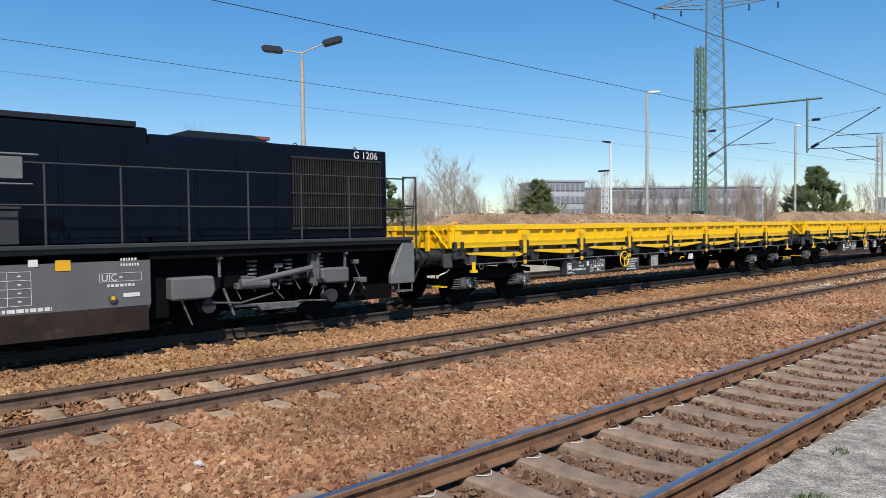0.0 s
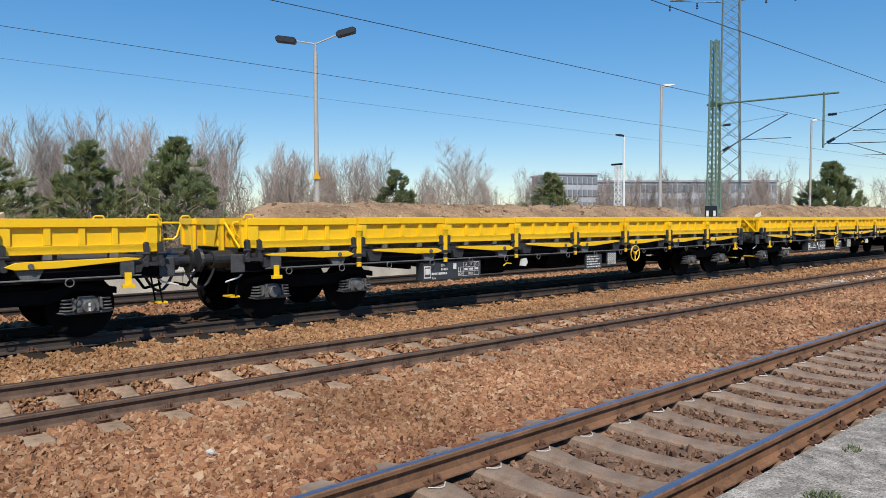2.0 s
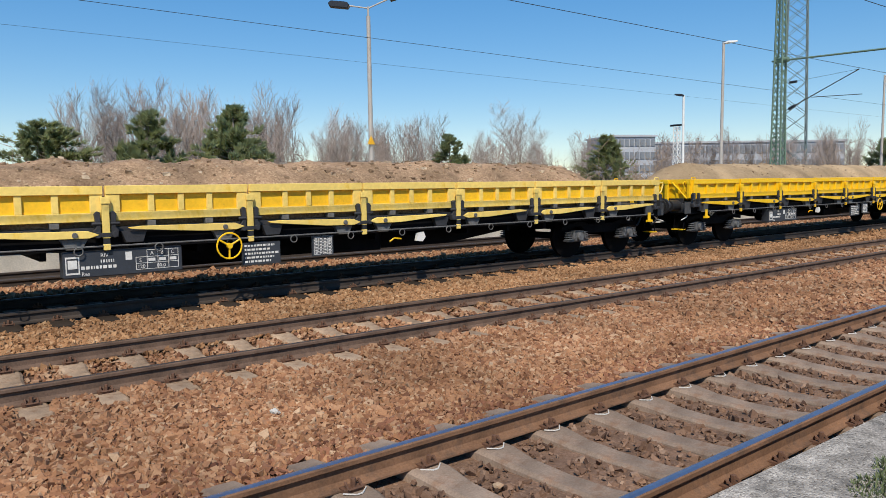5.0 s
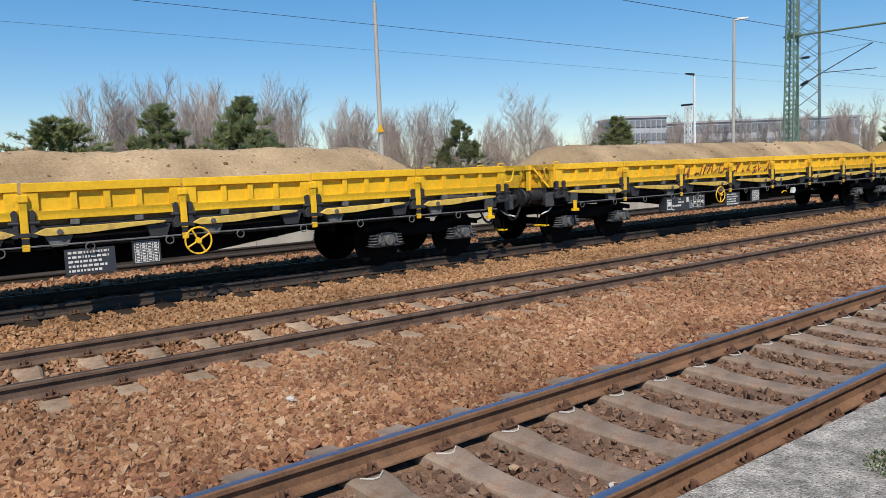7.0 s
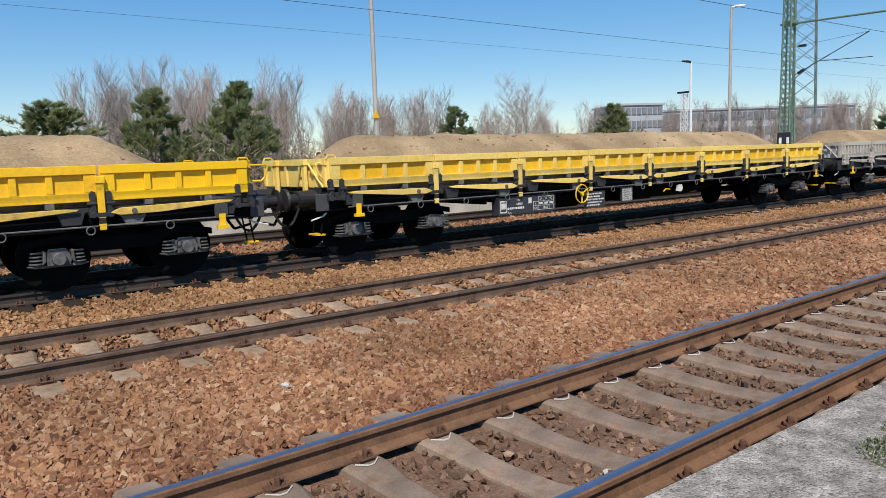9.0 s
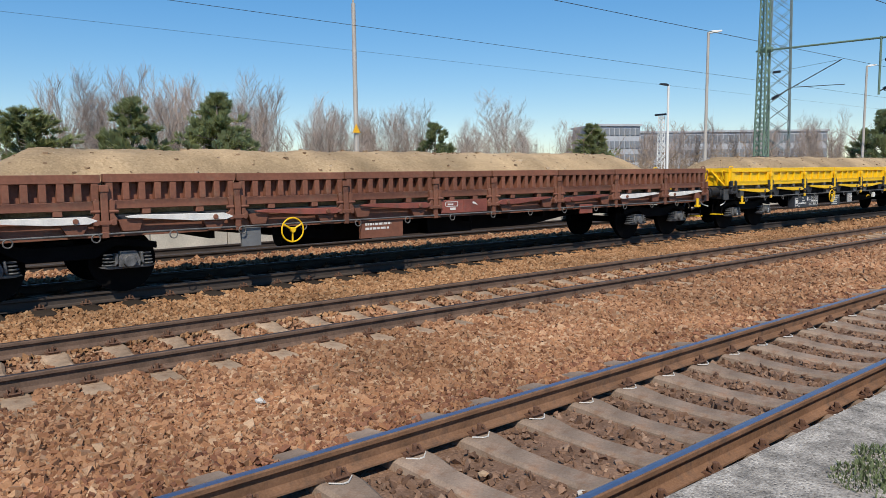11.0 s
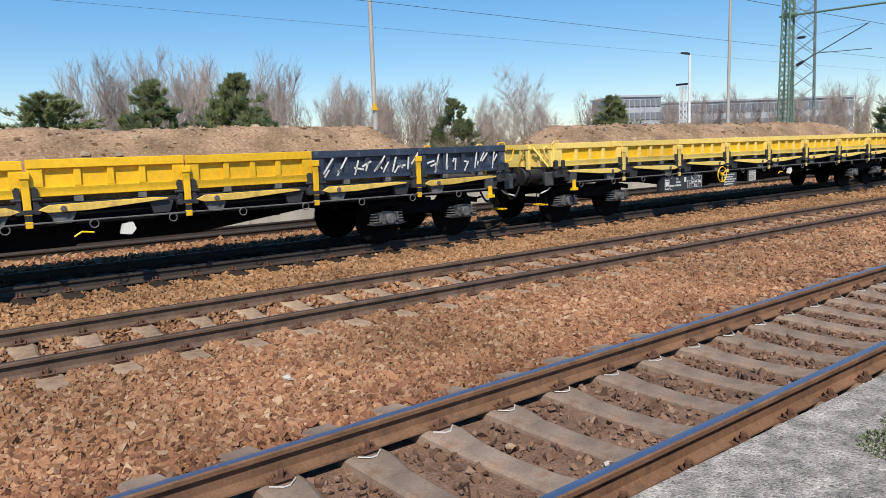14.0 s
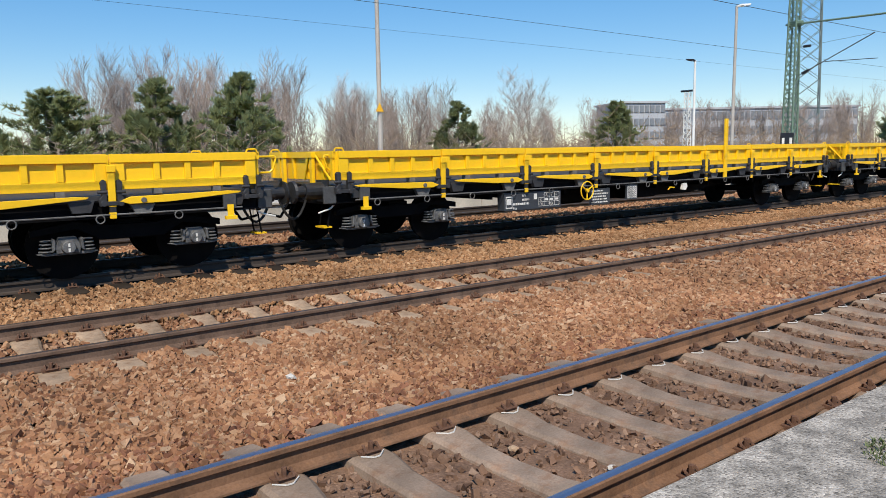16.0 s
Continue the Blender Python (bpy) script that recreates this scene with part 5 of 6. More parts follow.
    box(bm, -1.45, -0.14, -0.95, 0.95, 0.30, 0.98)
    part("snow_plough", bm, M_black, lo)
    # another added black box, between fuel tank and bogie
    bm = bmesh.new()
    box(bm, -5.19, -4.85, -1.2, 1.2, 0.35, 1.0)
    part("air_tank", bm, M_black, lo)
    for x, z0, z1 in ((-4.05, 1.36, 0.95), (-2.15, 1.36, 0.80), (-1.55, 1.36, 0.62)):
        bm = bmesh.new()
        rod(bm, (x, -1.32, z0), (x, -1.32, z1), 0.028, n=8)
        rod(bm, (x, -1.34, z0 - 0.12), (x, -1.34, z0 - 0.02), 0.055, n=10)
        part("vertical_damper", bm, M_axle, lo, "dusty grey upright damper")
    bm = bmesh.new()
    for x0, x1, z0, z1 in ((-4.3, -3.7, 0.55, 0.50), (-3.7, -3.1, 0.50, 0.62), (-2.6, -2.0, 0.45, 0.42), (-4.75, -4.55, 0.70, 0.22)):
        rod(bm, (x0, -1.36, z0), (x1, -1.36, z1), 0.016, n=6)
    part("brake_hose", bm, M_axle, lo)
    bm = bmesh.new()
    box(bm, -7.22, -6.92, -1.46, -1.40, 2.44, 2.74)
    box(bm, -7.40, -6.72, -1.47, -1.39, 2.76, 2.79)
    box(bm, -7.40, -6.80, -1.47, -1.39, 2.36, 2.385)
    part("side_box", bm, M_signgrey, lo, "small grey box on the railing", bevel=0.01)
    bm = bmesh.new()
    box(bm, -7.35, -6.95, -1.30, -1.0, 1.55, 2.02)
    box(bm, -7.38, -6.92, -1.32, -0.98, 2.03, 2.07)
    part("tool_box", bm, M_rail, lo, bevel=0.01)
    # buffer beam, buffers and steps
    bm = bmesh.new()
    box(bm, -0.12, 0.05, -1.40, 1.40, 0.72, 1.42)
    prism(bm, [(-0.55, 0.62), (0.05, 0.62), (0.05, 1.42), (-0.25, 1.42), (-0.55, 0.8)], -1.46, -1.36)
    part("buffer_beam", bm, M_signgrey, lo, bevel=0.012)
    b = None
    for y in (-0.875, 0.875):
        if b is None:
            b = part("buffer", buffer_bm(), M_grey_iron, lo, at=pose(0.04, y, 1.06))
        else:
            again(b, pose(0.04, y, 1.06))
    bm = bmesh.new()
    for z in (0.45, 0.80):
        box(bm, -0.35, 0.0, -1.45, -1.15, z, z + 0.03)
    for x in (-0.35, 0.0):
        rod(bm, (x, -1.43, 0.44), (x, -1.43, 1.3), 0.015, n=6)
    part("steps", bm, M_locogrey, lo)
    return lo


LOCO_X = 9.70
loco = locomotive()
loco.matrix_basis = pose(LOCO_X, T3, Z3)


# ---- lamp posts, masts and wires ----
def lamp_post(x, y, h, base):
    lp = thing("lamp_post", "tall grey platform lamp post with two black lamp heads", "lamp post", at=pose(x, y, base))
    bm = bmesh.new()
    rod(bm, (0, 0, 0), (0, 0, h - base - 0.35), 0.10, 0.075, 14)
    part("pole", bm, M_galv, lp, smooth=False)
    bm = bmesh.new()
    z = h - base - 0.36
    rod(bm, (0, 0, z - 0.02), (0, 0, z + 0.36), 0.04, n=8)
    a = Vector((0, 0, z + 0.30))
    for q in ((-0.62, 0.5, 0.12), (0.62, -0.5, 0.34)):
        rod(bm, a, a + Vector(q), 0.028, n=8)
    part("bracket", bm, M_galv, lp)
    for q, tilt in (((-0.84, 0.68, 0.13), 6), ((0.90, -0.72, 0.44), -16)):
        bm = bmesh.new()
        prism(bm, [(-0.40, 0.03), (-0.34, -0.10), (0.34, -0.10), (0.40, 0.03), (0.3, 0.12), (-0.3, 0.12)], -0.17, 0.17)
        part("lamp_head", bm, M_lampblack, lp, "black box-shaped lamp head", bevel=0.02, at=Matrix.Translation(a + Vector(q)) @ pose(0, 0, 0, 0, tilt, -39))
    bm = bmesh.new()
    prism(bm, [(-0.17, -0.13), (0.17, -0.13), (0.0, 0.20)], -0.012, 0.012)
    part("warning_sign", bm, M_orange, lp, "yellow triangular warning sign", at=pose(-0.07, -0.12, 3.38 - base, 0, 0, 0))
    bm = bmesh.new()
    prism(bm, [(-0.15, -0.11), (0.15, -0.11), (0.0, 0.18)], -0.01, 0.01)
    part("sign_back", bm, M_grey_iron, lp, at=pose(0.13, 0.05, 3.36 - base, 0, 0, 70))
    return lp


lamp_post(15.42, 24.0, 8.35, 0.36)


def street_lamp(x, y, h, base, pole_mat, lean, label, head=0.7):
    lp = thing("street_lamp", label, "street lamp", at=pose(x, y, base, 0, lean, 0))
    bm = bmesh.new()
    rod(bm, (0, 0, 0), (0, 0, h - base), 0.105, 0.075, 12)
    part("pole", bm, pole_mat, lp)
    bm = bmesh.new()
    z = h - base
    prism(bm, [(0.0, z - 0.08), (head * 0.4, z - 0.06), (head, z + 0.02), (head, z + 0.10), (head * 0.3, z + 0.08), (0, z + 0.02)], -0.11, 0.11)
    part("lamp_head", bm, M_postwhite if head > 0 else M_lampblack, lp, bevel=0.015, at=pose(0, 0, 0, 0, 0, -40))
    return lp


def on_bearing(az, d):
    return d * math.cos(radians(az)), d * math.sin(radians(az))


x, y = on_bearing(31.47, 46.2)
street_lamp(x, y, 1.71 + 0.1702 * 46.2, 0.36, M_galv, 0.6, "tall grey street lamp with one white head", 0.75)
x, y = on_bearing(34.06, 54.0)
street_lamp(x, y, 1.71 + 0.108 * 54, -0.5, M_postwhite, 0, "white concrete lamp post with a small dark head", -0.6)
x, y = on_bearing(21.5, 66.0)
street_lamp(x, y, 1.71 + 0.1173 * 66, -0.5, M_galv, 0.9, "slim grey leaning lamp post", 0.7)


def lattice(bm, z0, z1, w0, w1, n, leg, brace):
    """A square lattice shaft from z0 to z1: four legs and crossed braces."""
    def corner(z):
        w = w0 + (w1 - w0) * (z - z0) / (z1 - z0)
        return [Vector((sx * w / 2, sy * w / 2, z)) for sx, sy in ((-1, -1), (1, -1), (1, 1), (-1, 1))]
    zs = [z0 + (z1 - z0) * (1 - (1 - i / n) ** 1.15) for i in range(n + 1)]
    for a, b in zip(corner(z0), corner(z1)):
        rod(bm, a, b, leg, leg * 0.8, 5)
    for i in range(n):
        A, B = corner(zs[i]), corner(zs[i + 1])
        for k in range(4):
            j = (k + 1) % 4
            rod(bm, A[k], B[j], brace, n=4, caps=False)
            rod(bm, A[j], B[k], brace, n=4, caps=False)


def catenary_mast():
    ms = thing("catenary_mast", "green painted lattice mast carrying the overhead line", "catenary mast", at=pose(42.9, 22.55, -0.4))
    bm = bmesh.new()
    lattice(bm, 0, 12.9, 0.66, 0.36, 26, 0.06, 0.026)
    part("lattice_shaft", bm, M_mastgreen, ms)
    bm = bmesh.new()
    rod(bm, (0, 0.5, 9.05), (0, -7.1, 8.85), 0.055, n=8)
    rod(bm, (0, 0.3, 9.05), (0, -0.5, 9.05), 0.16, n=8)
    part("boom", bm, M_mastgreen, ms)
    bm = bmesh.new()
    rod(bm, (0, -6.33, 8.95), (0, -6.33, 5.95), 0.06, n=8)
    part("drop_post", bm, M_mastgreen, ms)
    for y0, y1 in ((-6.33, -9.95), (-0.35, -4.4)):
        bm = bmesh.new()
        rod(bm, (0, y0, 6.1), (0, y1, 8.0), 0.026, n=6)
        rod(bm, (0, y0, 7.7), (0, y1, 8.0), 0.008, n=6)
        rod(bm, (0, y0 - 1.5, 6.75), (0, y1 - 0.2, 6.65), 0.02, n=6)
        part("registration_arm", bm, M_grey_iron, ms)
        bm = bmesh.new()
        d = Vector((0, y1 - y0, 1.9)).normalized()
        for k in range(5):
            a = Vector((0, y0, 6.1)) + d * (0.25 + 0.09 * k)
            rod(bm, a, a + d * 0.05, 0.09, n=8)
            b = Vector((0, y0 - 0.25 - 0.09 * k, 7.72))
            rod(bm, b, b + Vector((0, -0.05, 0)), 0.08, n=8)
        part("insulator", bm, M_lampblack, ms, "dark ribbed insulators")
    return ms


catenary_mast()


def wire(name, y, z, label, x0=-30, x1=42.9, r=0.010):
    bm = bmesh.new()
    rod(bm, (x0, y, z), (x1, y, z), r, n=6)
    w = part(name, bm, M_wire, None)
    tagged(w, label, "overhead wire")
    return w


L_W = "thin dark overhead contact wire strung along the track"
wire("contact_wire", T4, 5.63, L_W, x1=180, r=0.006)
wire("contact_wire", T3, 5.86, L_W, x1=180, r=0.008)
wire("contact_wire", T2, 6.04, L_W, x1=180, r=0.009)
wire("carrier_wire", 34.0, 8.2, "thin dark overhead carrier wire", x1=120, r=0.006)

# a mast far down the line holds the wire of the middle track
ms = thing("line_mast", "slender grey line mast with a bracket", "mast", at=pose(150, T2 + 2.6, -0.5))
bm = bmesh.new()
lattice(bm, 0, 8.5, 0.42, 0.30, 14, 0.035, 0.015)
part("shaft", bm, M_galv, ms)
bm = bmesh.new()
rod(bm, (0, 0, 6.7), (0, -2.6, 6.55), 0.03, n=6)
part("bracket", bm, M_grey_iron, ms)

# farther masts
for az, d, h in ((16.42, 62.0, 7.9), (14.9, 120, 9.0)):
    x, y = on_bearing(az, d)
    ms = thing("line_mast", "slender grey line mast with a bracket", "mast", at=pose(x, y, -0.5))
    bm = bmesh.new()
    lattice(bm, 0, h + 0.5, 0.42, 0.30, 14, 0.035, 0.015)
    part("shaft", bm, M_galv, ms)
    bm = bmesh.new()
    rod(bm, (0, 0, h - 0.3), (0, 4.6, h - 0.1), 0.03, n=6)
    rod(bm, (0, 0, h - 1.4), (0, 3.2, h - 0.2), 0.025, n=6)
    rod(bm, (0, 0, h - 1.2), (0, 2.2, h - 1.1), 0.02, n=6)
    part("bracket", bm, M_grey_iron, ms)
x, y = on_bearing(34.5, 62.0)
ms = thing("signal_mast", "thin pale lattice signal mast", "mast", at=pose(x, y, -0.5))
bm = bmesh.new()
lattice(bm, 0, 6.5, 0.45, 0.35, 14, 0.035, 0.018)
part("shaft", bm, M_postwhite, ms)
bm = bmesh.new()
rod(bm, (0, 0.6, 6.6), (0, -0.4, 6.6), 0.08, n=8)
part("signal_head", bm, M_lampblack, ms)
x, y = on_bearing(27.9, 41.0)
sg = thing("shunting_signal", "low black signal box with white marks", "signal", at=pose(x, y, 0.36, 0, 0, -60))
bm = bmesh.new()
box(bm, -0.05, 0.05, -0.05, 0.05, 0, 1.4)
part("post", bm, M_lampblack, sg)
bm = bmesh.new()
box(bm, -0.30, 0.30, -0.12, 0.12, 1.38, 2.0)
part("housing", bm, M_lampblack, sg, bevel=0.02)
bm = bmesh.new()
for s in (-1, 1):
    box(bm, s * 0.17 - 0.06, s * 0.17 + 0.06, -0.135, -0.122, 1.45, 1.75)
part("white_marks", bm, M_white, sg)


def pylon():
    py = thing("power_pylon", "grey-green steel lattice high voltage pylon", "pylon", at=pose(92, 46.3, -0.5, 0, 0, 30))
    bm = bmesh.new()
    lattice(bm, 0, 31, 2.75, 1.95, 17, 0.10, 0.045)
    lattice(bm, 31, 40, 1.95, 0.8, 6, 0.10, 0.04)
    part("lattice_shaft", bm, M_pylon, py)
    for z, r in ((30.2, 7.5), (36.0, 6.0)):
        bm = bmesh.new()
        for s in (-1, 1):
            tip = Vector((0, s * r, z + 0.4))
            for sx in (-1, 1):
                rod(bm, (sx * 1.2, s * 1.2, z), tip, 0.08, n=5)
                rod(bm, (sx * 1.2, s * 1.2, z + 1.6), tip, 0.07, n=5)
                for k in (0.25, 0.5, 0.75):
                    a = Vector((sx * 1.2, s * 1.2, z)).lerp(tip, k)
                    b = Vector((sx * 1.2, s * 1.2, z + 1.6)).lerp(tip, k - 0.12)
                    rod(bm, a, b, 0.04, n=4)
        part("cross_arm", bm, M_pylon, py)
        bm = bmesh.new()
        for s in (-1, 1):
            for k in (0.55, 1.0):
                for q in range(4):
                    rod(bm, (0, s * r * k, z - 0.2 - q * 0.2), (0, s * r * k, z - 0.3 - q * 0.2), 0.13, n=8)
        part("insulator", bm, M_lampblack, py)
    return py


pylon()


# ---- far building ----
def office_block(x0, y0, x1, y1, depth, base, top, floors, bays, label):
    """A long block between two ground points: wall, roof, and a window in every bay of every storey."""
    a, b = Vector((x0, y0, base)), Vector((x1, y1, base))
    L = (b - a).length
    turn = math.degrees(math.atan2(y1 - y0, x1 - x0))
    bd = thing("office_building", label, "building", at=pose(x0, y0, base, 0, 0, turn))
    h = top - base
    bm = bmesh.new()
    box(bm, 0, L, 0, depth, 0, h)
    part("wall", bm, M_facade, bd)
    bm = bmesh.new()
    box(bm, -0.4, L + 0.4, -0.4, depth + 0.4, h, h + 0.5)
    part("roof", bm, M_facade, bd)
    bm = bmesh.new()
    w, fh = L / bays, h / floors
    box(bm, 0.12 * w, 0.88 * w, -0.25, 0.05, 0.30 * fh, 0.82 * fh)
    me = mesh_of("window", bm, M_glassdark)
    for f in range(floors):
        for i in range(bays):
            o = new("window", me)
            o.parent = bd
            o.matrix_basis = pose(i * w, 0, f * fh)
    return bd


ax, ay = on_bearing(39.0, 200)
bx, by = on_bearing(36.0, 205)
office_block(ax, ay, bx, by, 18, 0, 1.71 + 0.0585 * 200, 4, 8, "grey office block with a flat roof far behind the trees")
ax, ay = on_bearing(36.0, 212)
bx, by = on_bearing(23.6, 232)
office_block(ax, ay, bx, by, 18, 0, 1.71 + 0.0475 * 215, 3, 34, "long grey flat-roofed building with bands of dark windows")
ax, ay = on_bearing(16.5, 240)
bx, by = on_bearing(10.0, 240)
office_block(ax, ay, bx, by, 18, 0, 1.71 + 0.026 * 240, 2, 14, "low grey building on the horizon")


# ---- trees ----
def twig_tree(seed, h, spread, stems, depth, crook=0.25, lean=0.1):
    """Bare branches: tapered three- or four-sided limbs that fork again and again. Returns trunk and twig meshes."""
    rnd = random.Random(seed)
    segs = [[], []]

    def shoot(p, d, length, r, n, kind, bend, up):
        """A tapering shoot in n pieces; returns its joints with their directions."""
        joints = []
        for i in range(n):
            q = p + d * (length / n)
            segs[kind].append((p, q, r * (1 - 0.8 * i / n), r * (1 - 0.8 * (i + 1) / n), 5 if kind == 0 else 3))
            p = q
            d = (d + Vector((rnd.gauss(0, bend), rnd.gauss(0, bend), rnd.gauss(up, bend * 0.5)))).normalized()
            joints.append((p, d, (i + 1) / n))
        return joints

    def aside(d, s, lift=0.35):
        az = rnd.uniform(0, 6.28)
        return (d * (1 - s) + Vector((math.cos(az), math.sin(az), lift)) * s).normalized()

    for s in range(stems):
        a = rnd.uniform(0, 6.28)
        off = Vector((math.cos(a), math.sin(a), 0)) * (0.10 * h * rnd.random() if stems > 1 else 0)
        d = Vector((rnd.gauss(0, lean), rnd.gauss(0, lean), 1)).normalized()
        hs = h * (1.0 if s == 0 else rnd.uniform(0.6, 0.95))
        for p, dd, u in shoot(off, d, hs, 0.0085 * h * (1.3 if stems == 1 else 0.7), 9, 0, crook * 0.25, 0.02):
            if u < 0.25:
                continue
            for k in range(3):
                for p1, d1, u1 in shoot(p, aside(dd, spread, 0.45), hs * rnd.uniform(0.18, 0.38) * (1.25 - 0.75 * u), 0.0024 * h * (1.2 - u * 0.6), 4, 1, crook * 0.32, 0.11):
                    for k2 in range(depth - 2):
                        for p2, d2, u2 in shoot(p1, aside(d1, spread), hs * rnd.uniform(0.05, 0.11), 0.0013 * h, 2, 1, crook * 0.4, 0.10):
                            if rnd.random() < 0.4:
                                shoot(p2, aside(d2, 0.45), hs * rnd.uniform(0.03, 0.07), 0.0009 * h, 1, 1, crook, 0.05)
    top = max(q.z for kk in segs for _, q, _, _, _ in kk) / h      # bring the tree to its height
    segs = [[(p / top, q / top, r, r2, n) for p, q, r, r2, n in kk] for kk in segs]
    out = []
    for k, m in ((0, M_bark), (1, M_twig)):
        V, F = [], []
        for p, q, r, r2, n in segs[k]:
            r, r2 = max(r, 0.006), max(r2, 0.005)
            d = (q - p).normalized()
            u = d.orthogonal().normalized()
            w = d.cross(u)
            j = len(V)
            for c, rr in ((p, r), (q, r2)):
                for i in range(n):
                    a = 2 * math.pi * i / n
                    V.append(tuple(c + (u * math.cos(a) + w * math.sin(a)) * rr))
            for i in range(n):
                F.append((j + i, j + (i + 1) % n, j + n + (i + 1) % n, j + n + i))
        out.append(raw_mesh("trunk" if k == 0 else "crown", V, F, m))
    return out


def bare_tree(meshes, x, y, s, rz, label, base=-0.5, group="bare trees"):
    t = thing("bare_tree", label, "tree", group, at=pose(x, y, base, 0, 0, rz) @ Matrix.Scale(s, 4))
    for me in meshes:
        o = new(me.name.split(".")[0], me)
        o.parent = t
    return t


def pine_meshes(seed, h, w, tufts):
    """A young pine: trunk, whorls of limbs, and tufts of needles towards the limbs' ends."""
    rnd = random.Random(seed)
    bm = bmesh.new()
    rod(bm, (0, 0, 0), (0, 0, h * 0.93), 0.022 * h, 0.006 * h, 8)
    limbs = []
    z = h * 0.06
    while z < h * 0.97:
        u = z / h
        reach = w * (0.85 + 0.6 * u if u < 0.25 else 1.2 * (1 - u) ** 0.8 + 0.03)
        for k in range(rnd.randint(4, 6)):
            a = rnd.uniform(0, 6.28)
            r = reach * rnd.uniform(0.55, 1.12)
            p = Vector((0, 0, z))
            q = Vector((math.cos(a) * r, math.sin(a) * r, z + r * rnd.uniform(0.10, 0.42)))
            rod(bm, p, q, 0.007 * h * (1.1 - u), 0.003 * h, 4, False)
            limbs.append((p, q))
        z += h * rnd.uniform(0.035, 0.06)
    for k in range(20):          # young leaders that stand up from the crown
        a, r, zz = rnd.uniform(0, 6.28), w * rnd.uniform(0.08, 0.72), 0
        zz = h * (0.80 - 0.62 * r / w) * rnd.uniform(0.85, 1.0)
        p = Vector((math.cos(a) * r, math.sin(a) * r, zz))
        q = p + Vector((rnd.gauss(0, 0.1), rnd.gauss(0, 0.1), h * rnd.uniform(0.14, 0.24)))
        rod(bm, (0, 0, zz - r * 0.5), p, 0.004 * h, 0.003 * h, 4, False)
        rod(bm, p, q, 0.003 * h, 0.0015 * h, 4, False)
        limbs += [(p, q)] * 3
    trunk = mesh_of("trunk", bm, M_bark)
    V, F = [], []
    for i in range(tufts):
        p, q = rnd.choice(limbs)
        c = p.lerp(q, rnd.uniform(0.3, 1.05)) + Vector((rnd.gauss(0, 0.04), rnd.gauss(0, 0.04), rnd.gauss(0.01, 0.03))) * h * 0.35
        L = h * rnd.uniform(0.030, 0.062)
        axis = (q - p).normalized() * 0.8 + Vector((0, 0, 0.7))
        for k in range(9):
            d = (axis + Vector((rnd.gauss(0, 0.6), rnd.gauss(0, 0.6), rnd.gauss(0, 0.5)))).normalized() * L
            s = d.orthogonal().normalized() * L * 0.13
            j = len(V)
            V += [tuple(c - s), tuple(c + s), tuple(c + d)]
            F.append((j, j + 1, j + 2))
    return trunk, raw_mesh("crown", V, F, M_needle)


def pine(meshes, x, y, s, rz, label, base=-0.5):
    t = thing("pine_tree", label, "pine tree", "pines behind the railway", at=pose(x, y, base, 0, 0, rz) @ Matrix.Scale(s, 4))
    for me in meshes:
        o = new(me.name.split(".")[0], me)
        o.parent = t
    return t


P1 = pine_meshes(5, 6.0, 2.75, 3300)
P2 = pine_meshes(6, 6.0, 2.7, 3200)
P3 = pine_meshes(7, 6.0, 4.0, 4600)
P4 = pine_meshes(9, 6.0, 3.1, 4400)
for az, d, el, me, rz in ((79.6, 44, 0.083, P3, 20), (73.2, 46, 0.096, P2, 60), (67.4, 48, 0.104, P1, 110), (51.3, 60, 0.066, P2, 200), (39.5, 62, 0.062, P1, 10), (20.3, 78, 0.0655, P4, 250), (84.6, 46, 0.07, P1, 300)):
    x, y = on_bearing(az, d)
    pine(me, x, y, (1.71 + 0.5 + el * d) / 6.0, rz, "bushy dark green young pine tree beyond the tracks")

B = [twig_tree(11, 9, 0.50, 2, 4, lean=0.06), twig_tree(12, 9, 0.42, 3, 4, lean=0.12), twig_tree(13, 9, 0.36, 4, 4, lean=0.11), twig_tree(14, 9, 0.45, 2, 4, lean=0.09)]
x, y = on_bearing(45.3, 80)
bare_tree(twig_tree(31, 9, 0.64, 6, 5, 0.26, 0.30), x, y, (2.2 + 0.113 * 80) / 9.0, 0, "tall leafless tree with a fine rounded crown")
for az, el, rz in ((46.9, 0.085, 40), (44.5, 0.10, 160), (45.8, 0.105, 260)):
    x, y = on_bearing(az, 84)
    bare_tree(B[0], x, y, (2.2 + el * 84) / 9.0, rz, "leafless tree with a fine spreading crown")
rnd = random.Random(77)
# leafless thicket along the horizon: bearing range, distance, height as slope, how many
for a0, a1, d0, d1, e0, e1, n in ((64.5, 77.5, 58, 74, 0.095, 0.145, 46), (60, 65, 60, 76, 0.06, 0.115, 12), (52, 60, 62, 80, 0.055, 0.100, 30), (46, 53, 66, 90, 0.045, 0.075, 14), (79, 96, 60, 76, 0.05, 0.09, 12),
                                  (40.5, 48.5, 85, 100, 0.035, 0.075, 12), (23, 37.5, 95, 130, 0.035, 0.076, 36), (12, 25, 100, 140, 0.03, 0.055, 16)):
    for i in range(n):
        az, d = rnd.uniform(a0, a1), rnd.uniform(d0, d1)
        el = rnd.uniform(e0, e1)
        x, y = on_bearing(az, d)
        bare_tree(B[rnd.randint(0, 3)], x, y, (2.2 + el * d) / 9.0, rnd.uniform(0, 360), "slender leafless grey-brown tree in a thicket")

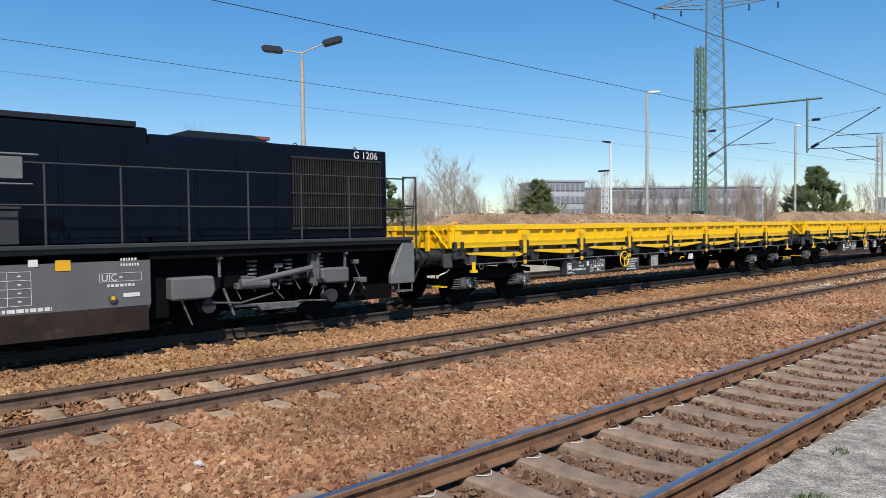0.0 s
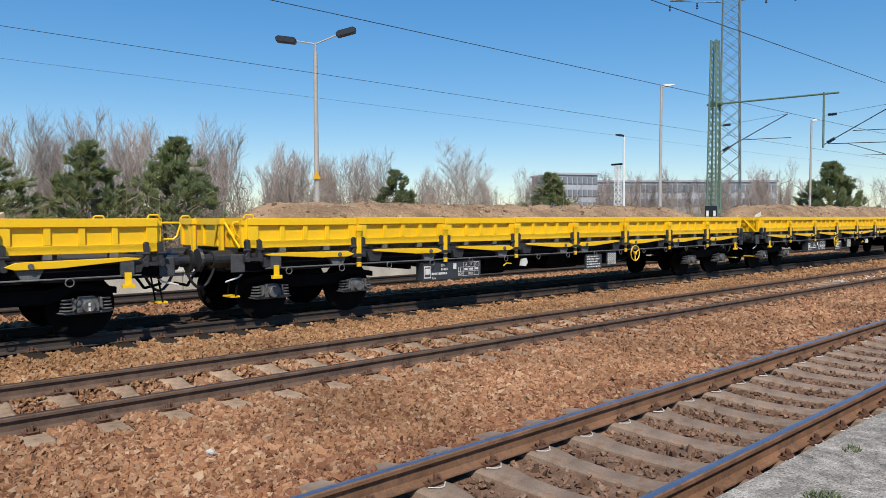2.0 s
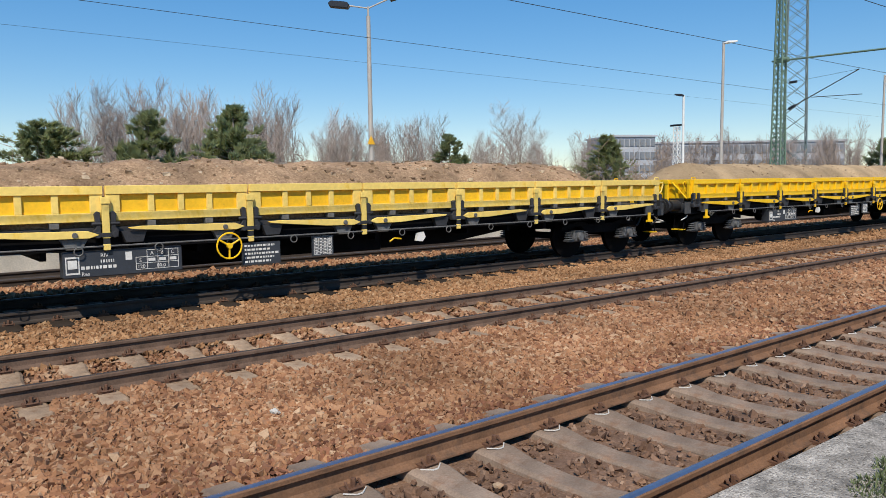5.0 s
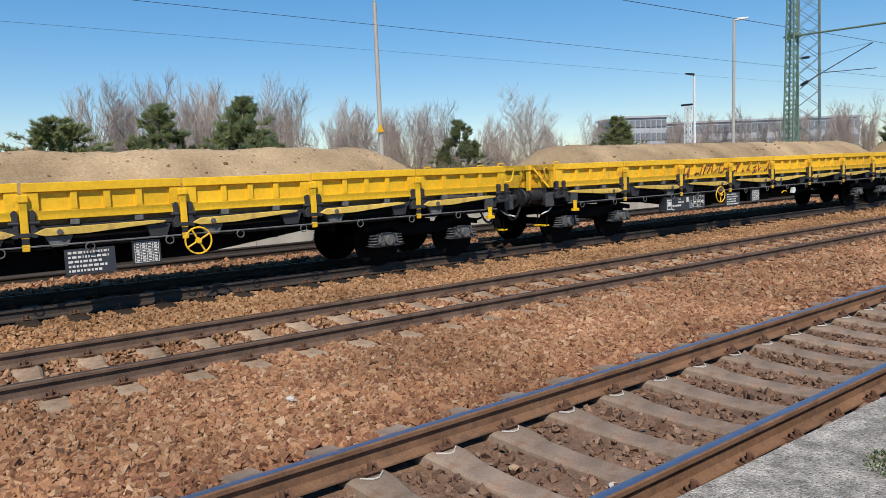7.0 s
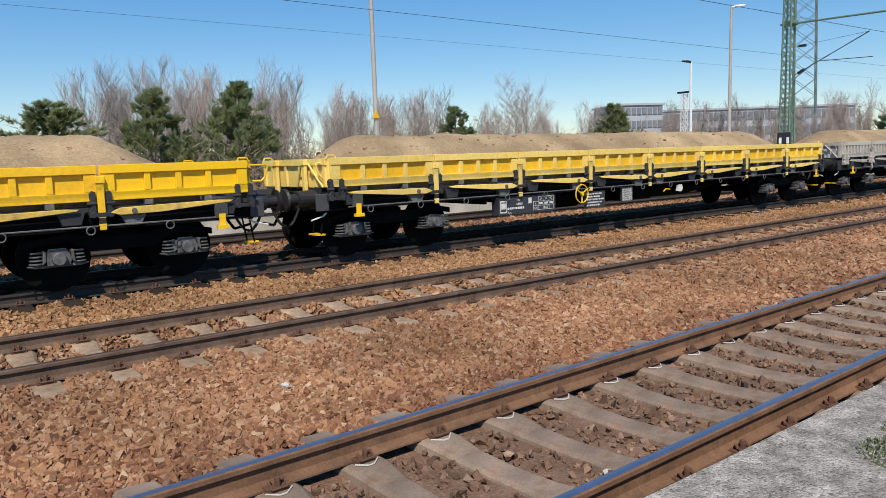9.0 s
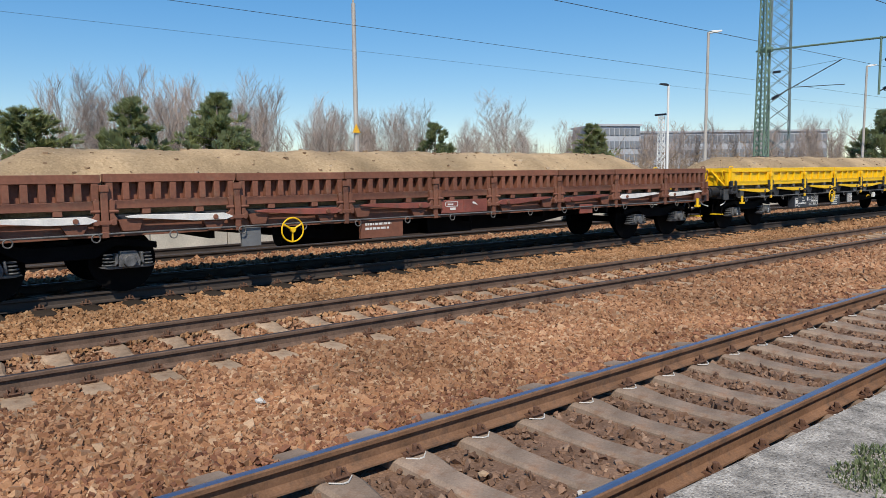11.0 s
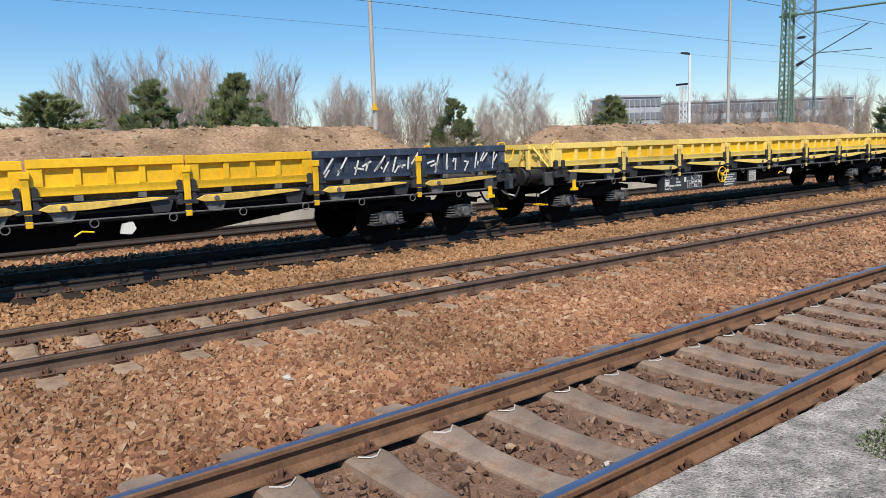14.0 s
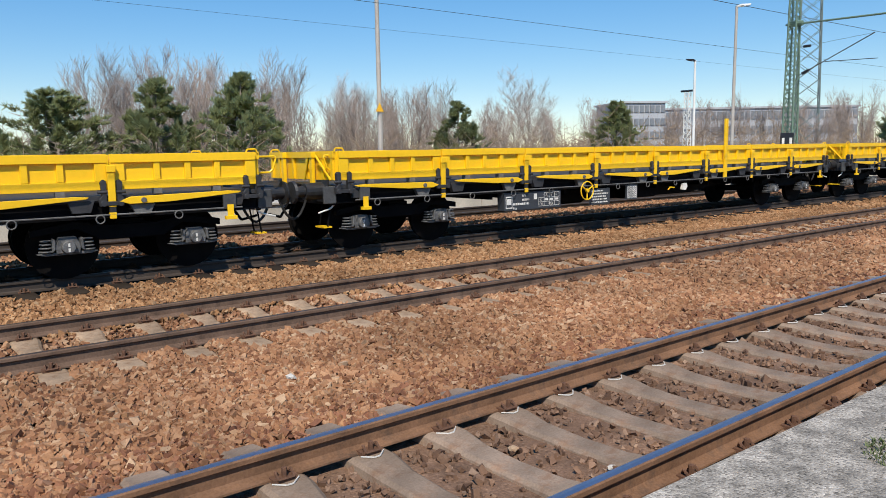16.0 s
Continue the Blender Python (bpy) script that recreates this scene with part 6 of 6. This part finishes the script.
# brown undergrowth along the foot of the trees
V, F = [], []
g = np.random.default_rng(9)
for i in range(26000):
    az, d = g.uniform(6, 104), g.uniform(40, 100)
    x, y = on_bearing(az, d)
    if y < 29:
        continue
    h = g.gamma(4.0, 0.42) * (0.6 + d / 110)
    b, lean, w = g.uniform(0, 6.28), g.normal(0, 0.22) * h, 0.010 + 0.0003 * d
    j = len(V)
    V += [(x - w * math.sin(b), y + w * math.cos(b), -0.55), (x + w * math.sin(b), y - w * math.cos(b), -0.55), (x + lean * math.cos(b), y + lean * math.sin(b), -0.55 + h)]
    F.append((j, j + 1, j + 2))
    for k in range(3):
        u = g.uniform(0.3, 0.85)
        cx, cy, cz = x + lean * u * math.cos(b), y + lean * u * math.sin(b), -0.55 + h * u
        a2, ll = g.uniform(0, 6.28), h * g.uniform(0.12, 0.35)
        j = len(V)
        V += [(cx, cy, cz - w), (cx, cy, cz + w), (cx + ll * math.cos(a2), cy + ll * math.sin(a2), cz + ll * g.uniform(0.2, 1.2))]
        F.append((j, j + 1, j + 2))
o = new("undergrowth", raw_mesh("undergrowth", V, F, M_brush))
tagged(o, "dry leafless brown undergrowth along the trees", "undergrowth", kind="stuff")

# far woods on the horizon
V, F = [], []
for i in range(9000):
    az, d = g.uniform(2, 110), g.uniform(260, 420)
    x, y = on_bearing(az, d)
    h = g.uniform(3, 8) * (0.6 + 0.4 * math.sin(az * 0.35) ** 2)
    b, w = g.uniform(0, 6.28), g.uniform(0.15, 0.5)
    j = len(V)
    V += [(x - w, y, -0.5), (x + w, y, -0.5), (x + g.normal(0, 0.8), y, h)]
    F.append((j, j + 1, j + 2))
o = new("far_woods", raw_mesh("far_woods", V, F, M_brush))
tagged(o, "far leafless woods on the horizon", "woods", kind="stuff")


# ---- what moves ----
def motions():
    """The whole train runs past towards negative x."""
    run = ((0.0, 0.0), (1.5, -32.23), (3.5, -74.94), (7.0, -150.65), (12.5, -269.43), (16.0, -345.2))
    for k, (w, load) in TRAIN.items():
        x0 = 11.0 + (k - 1) * PITCH
        for ob in (w, load):
            if ob is not None:
                walk(ob, [(t, pose(x0 + dx, T3, Z3)) for t, dx in run])
    walk(loco, [(t, pose(LOCO_X + dx, T3, Z3)) for t, dx in run])


motions()
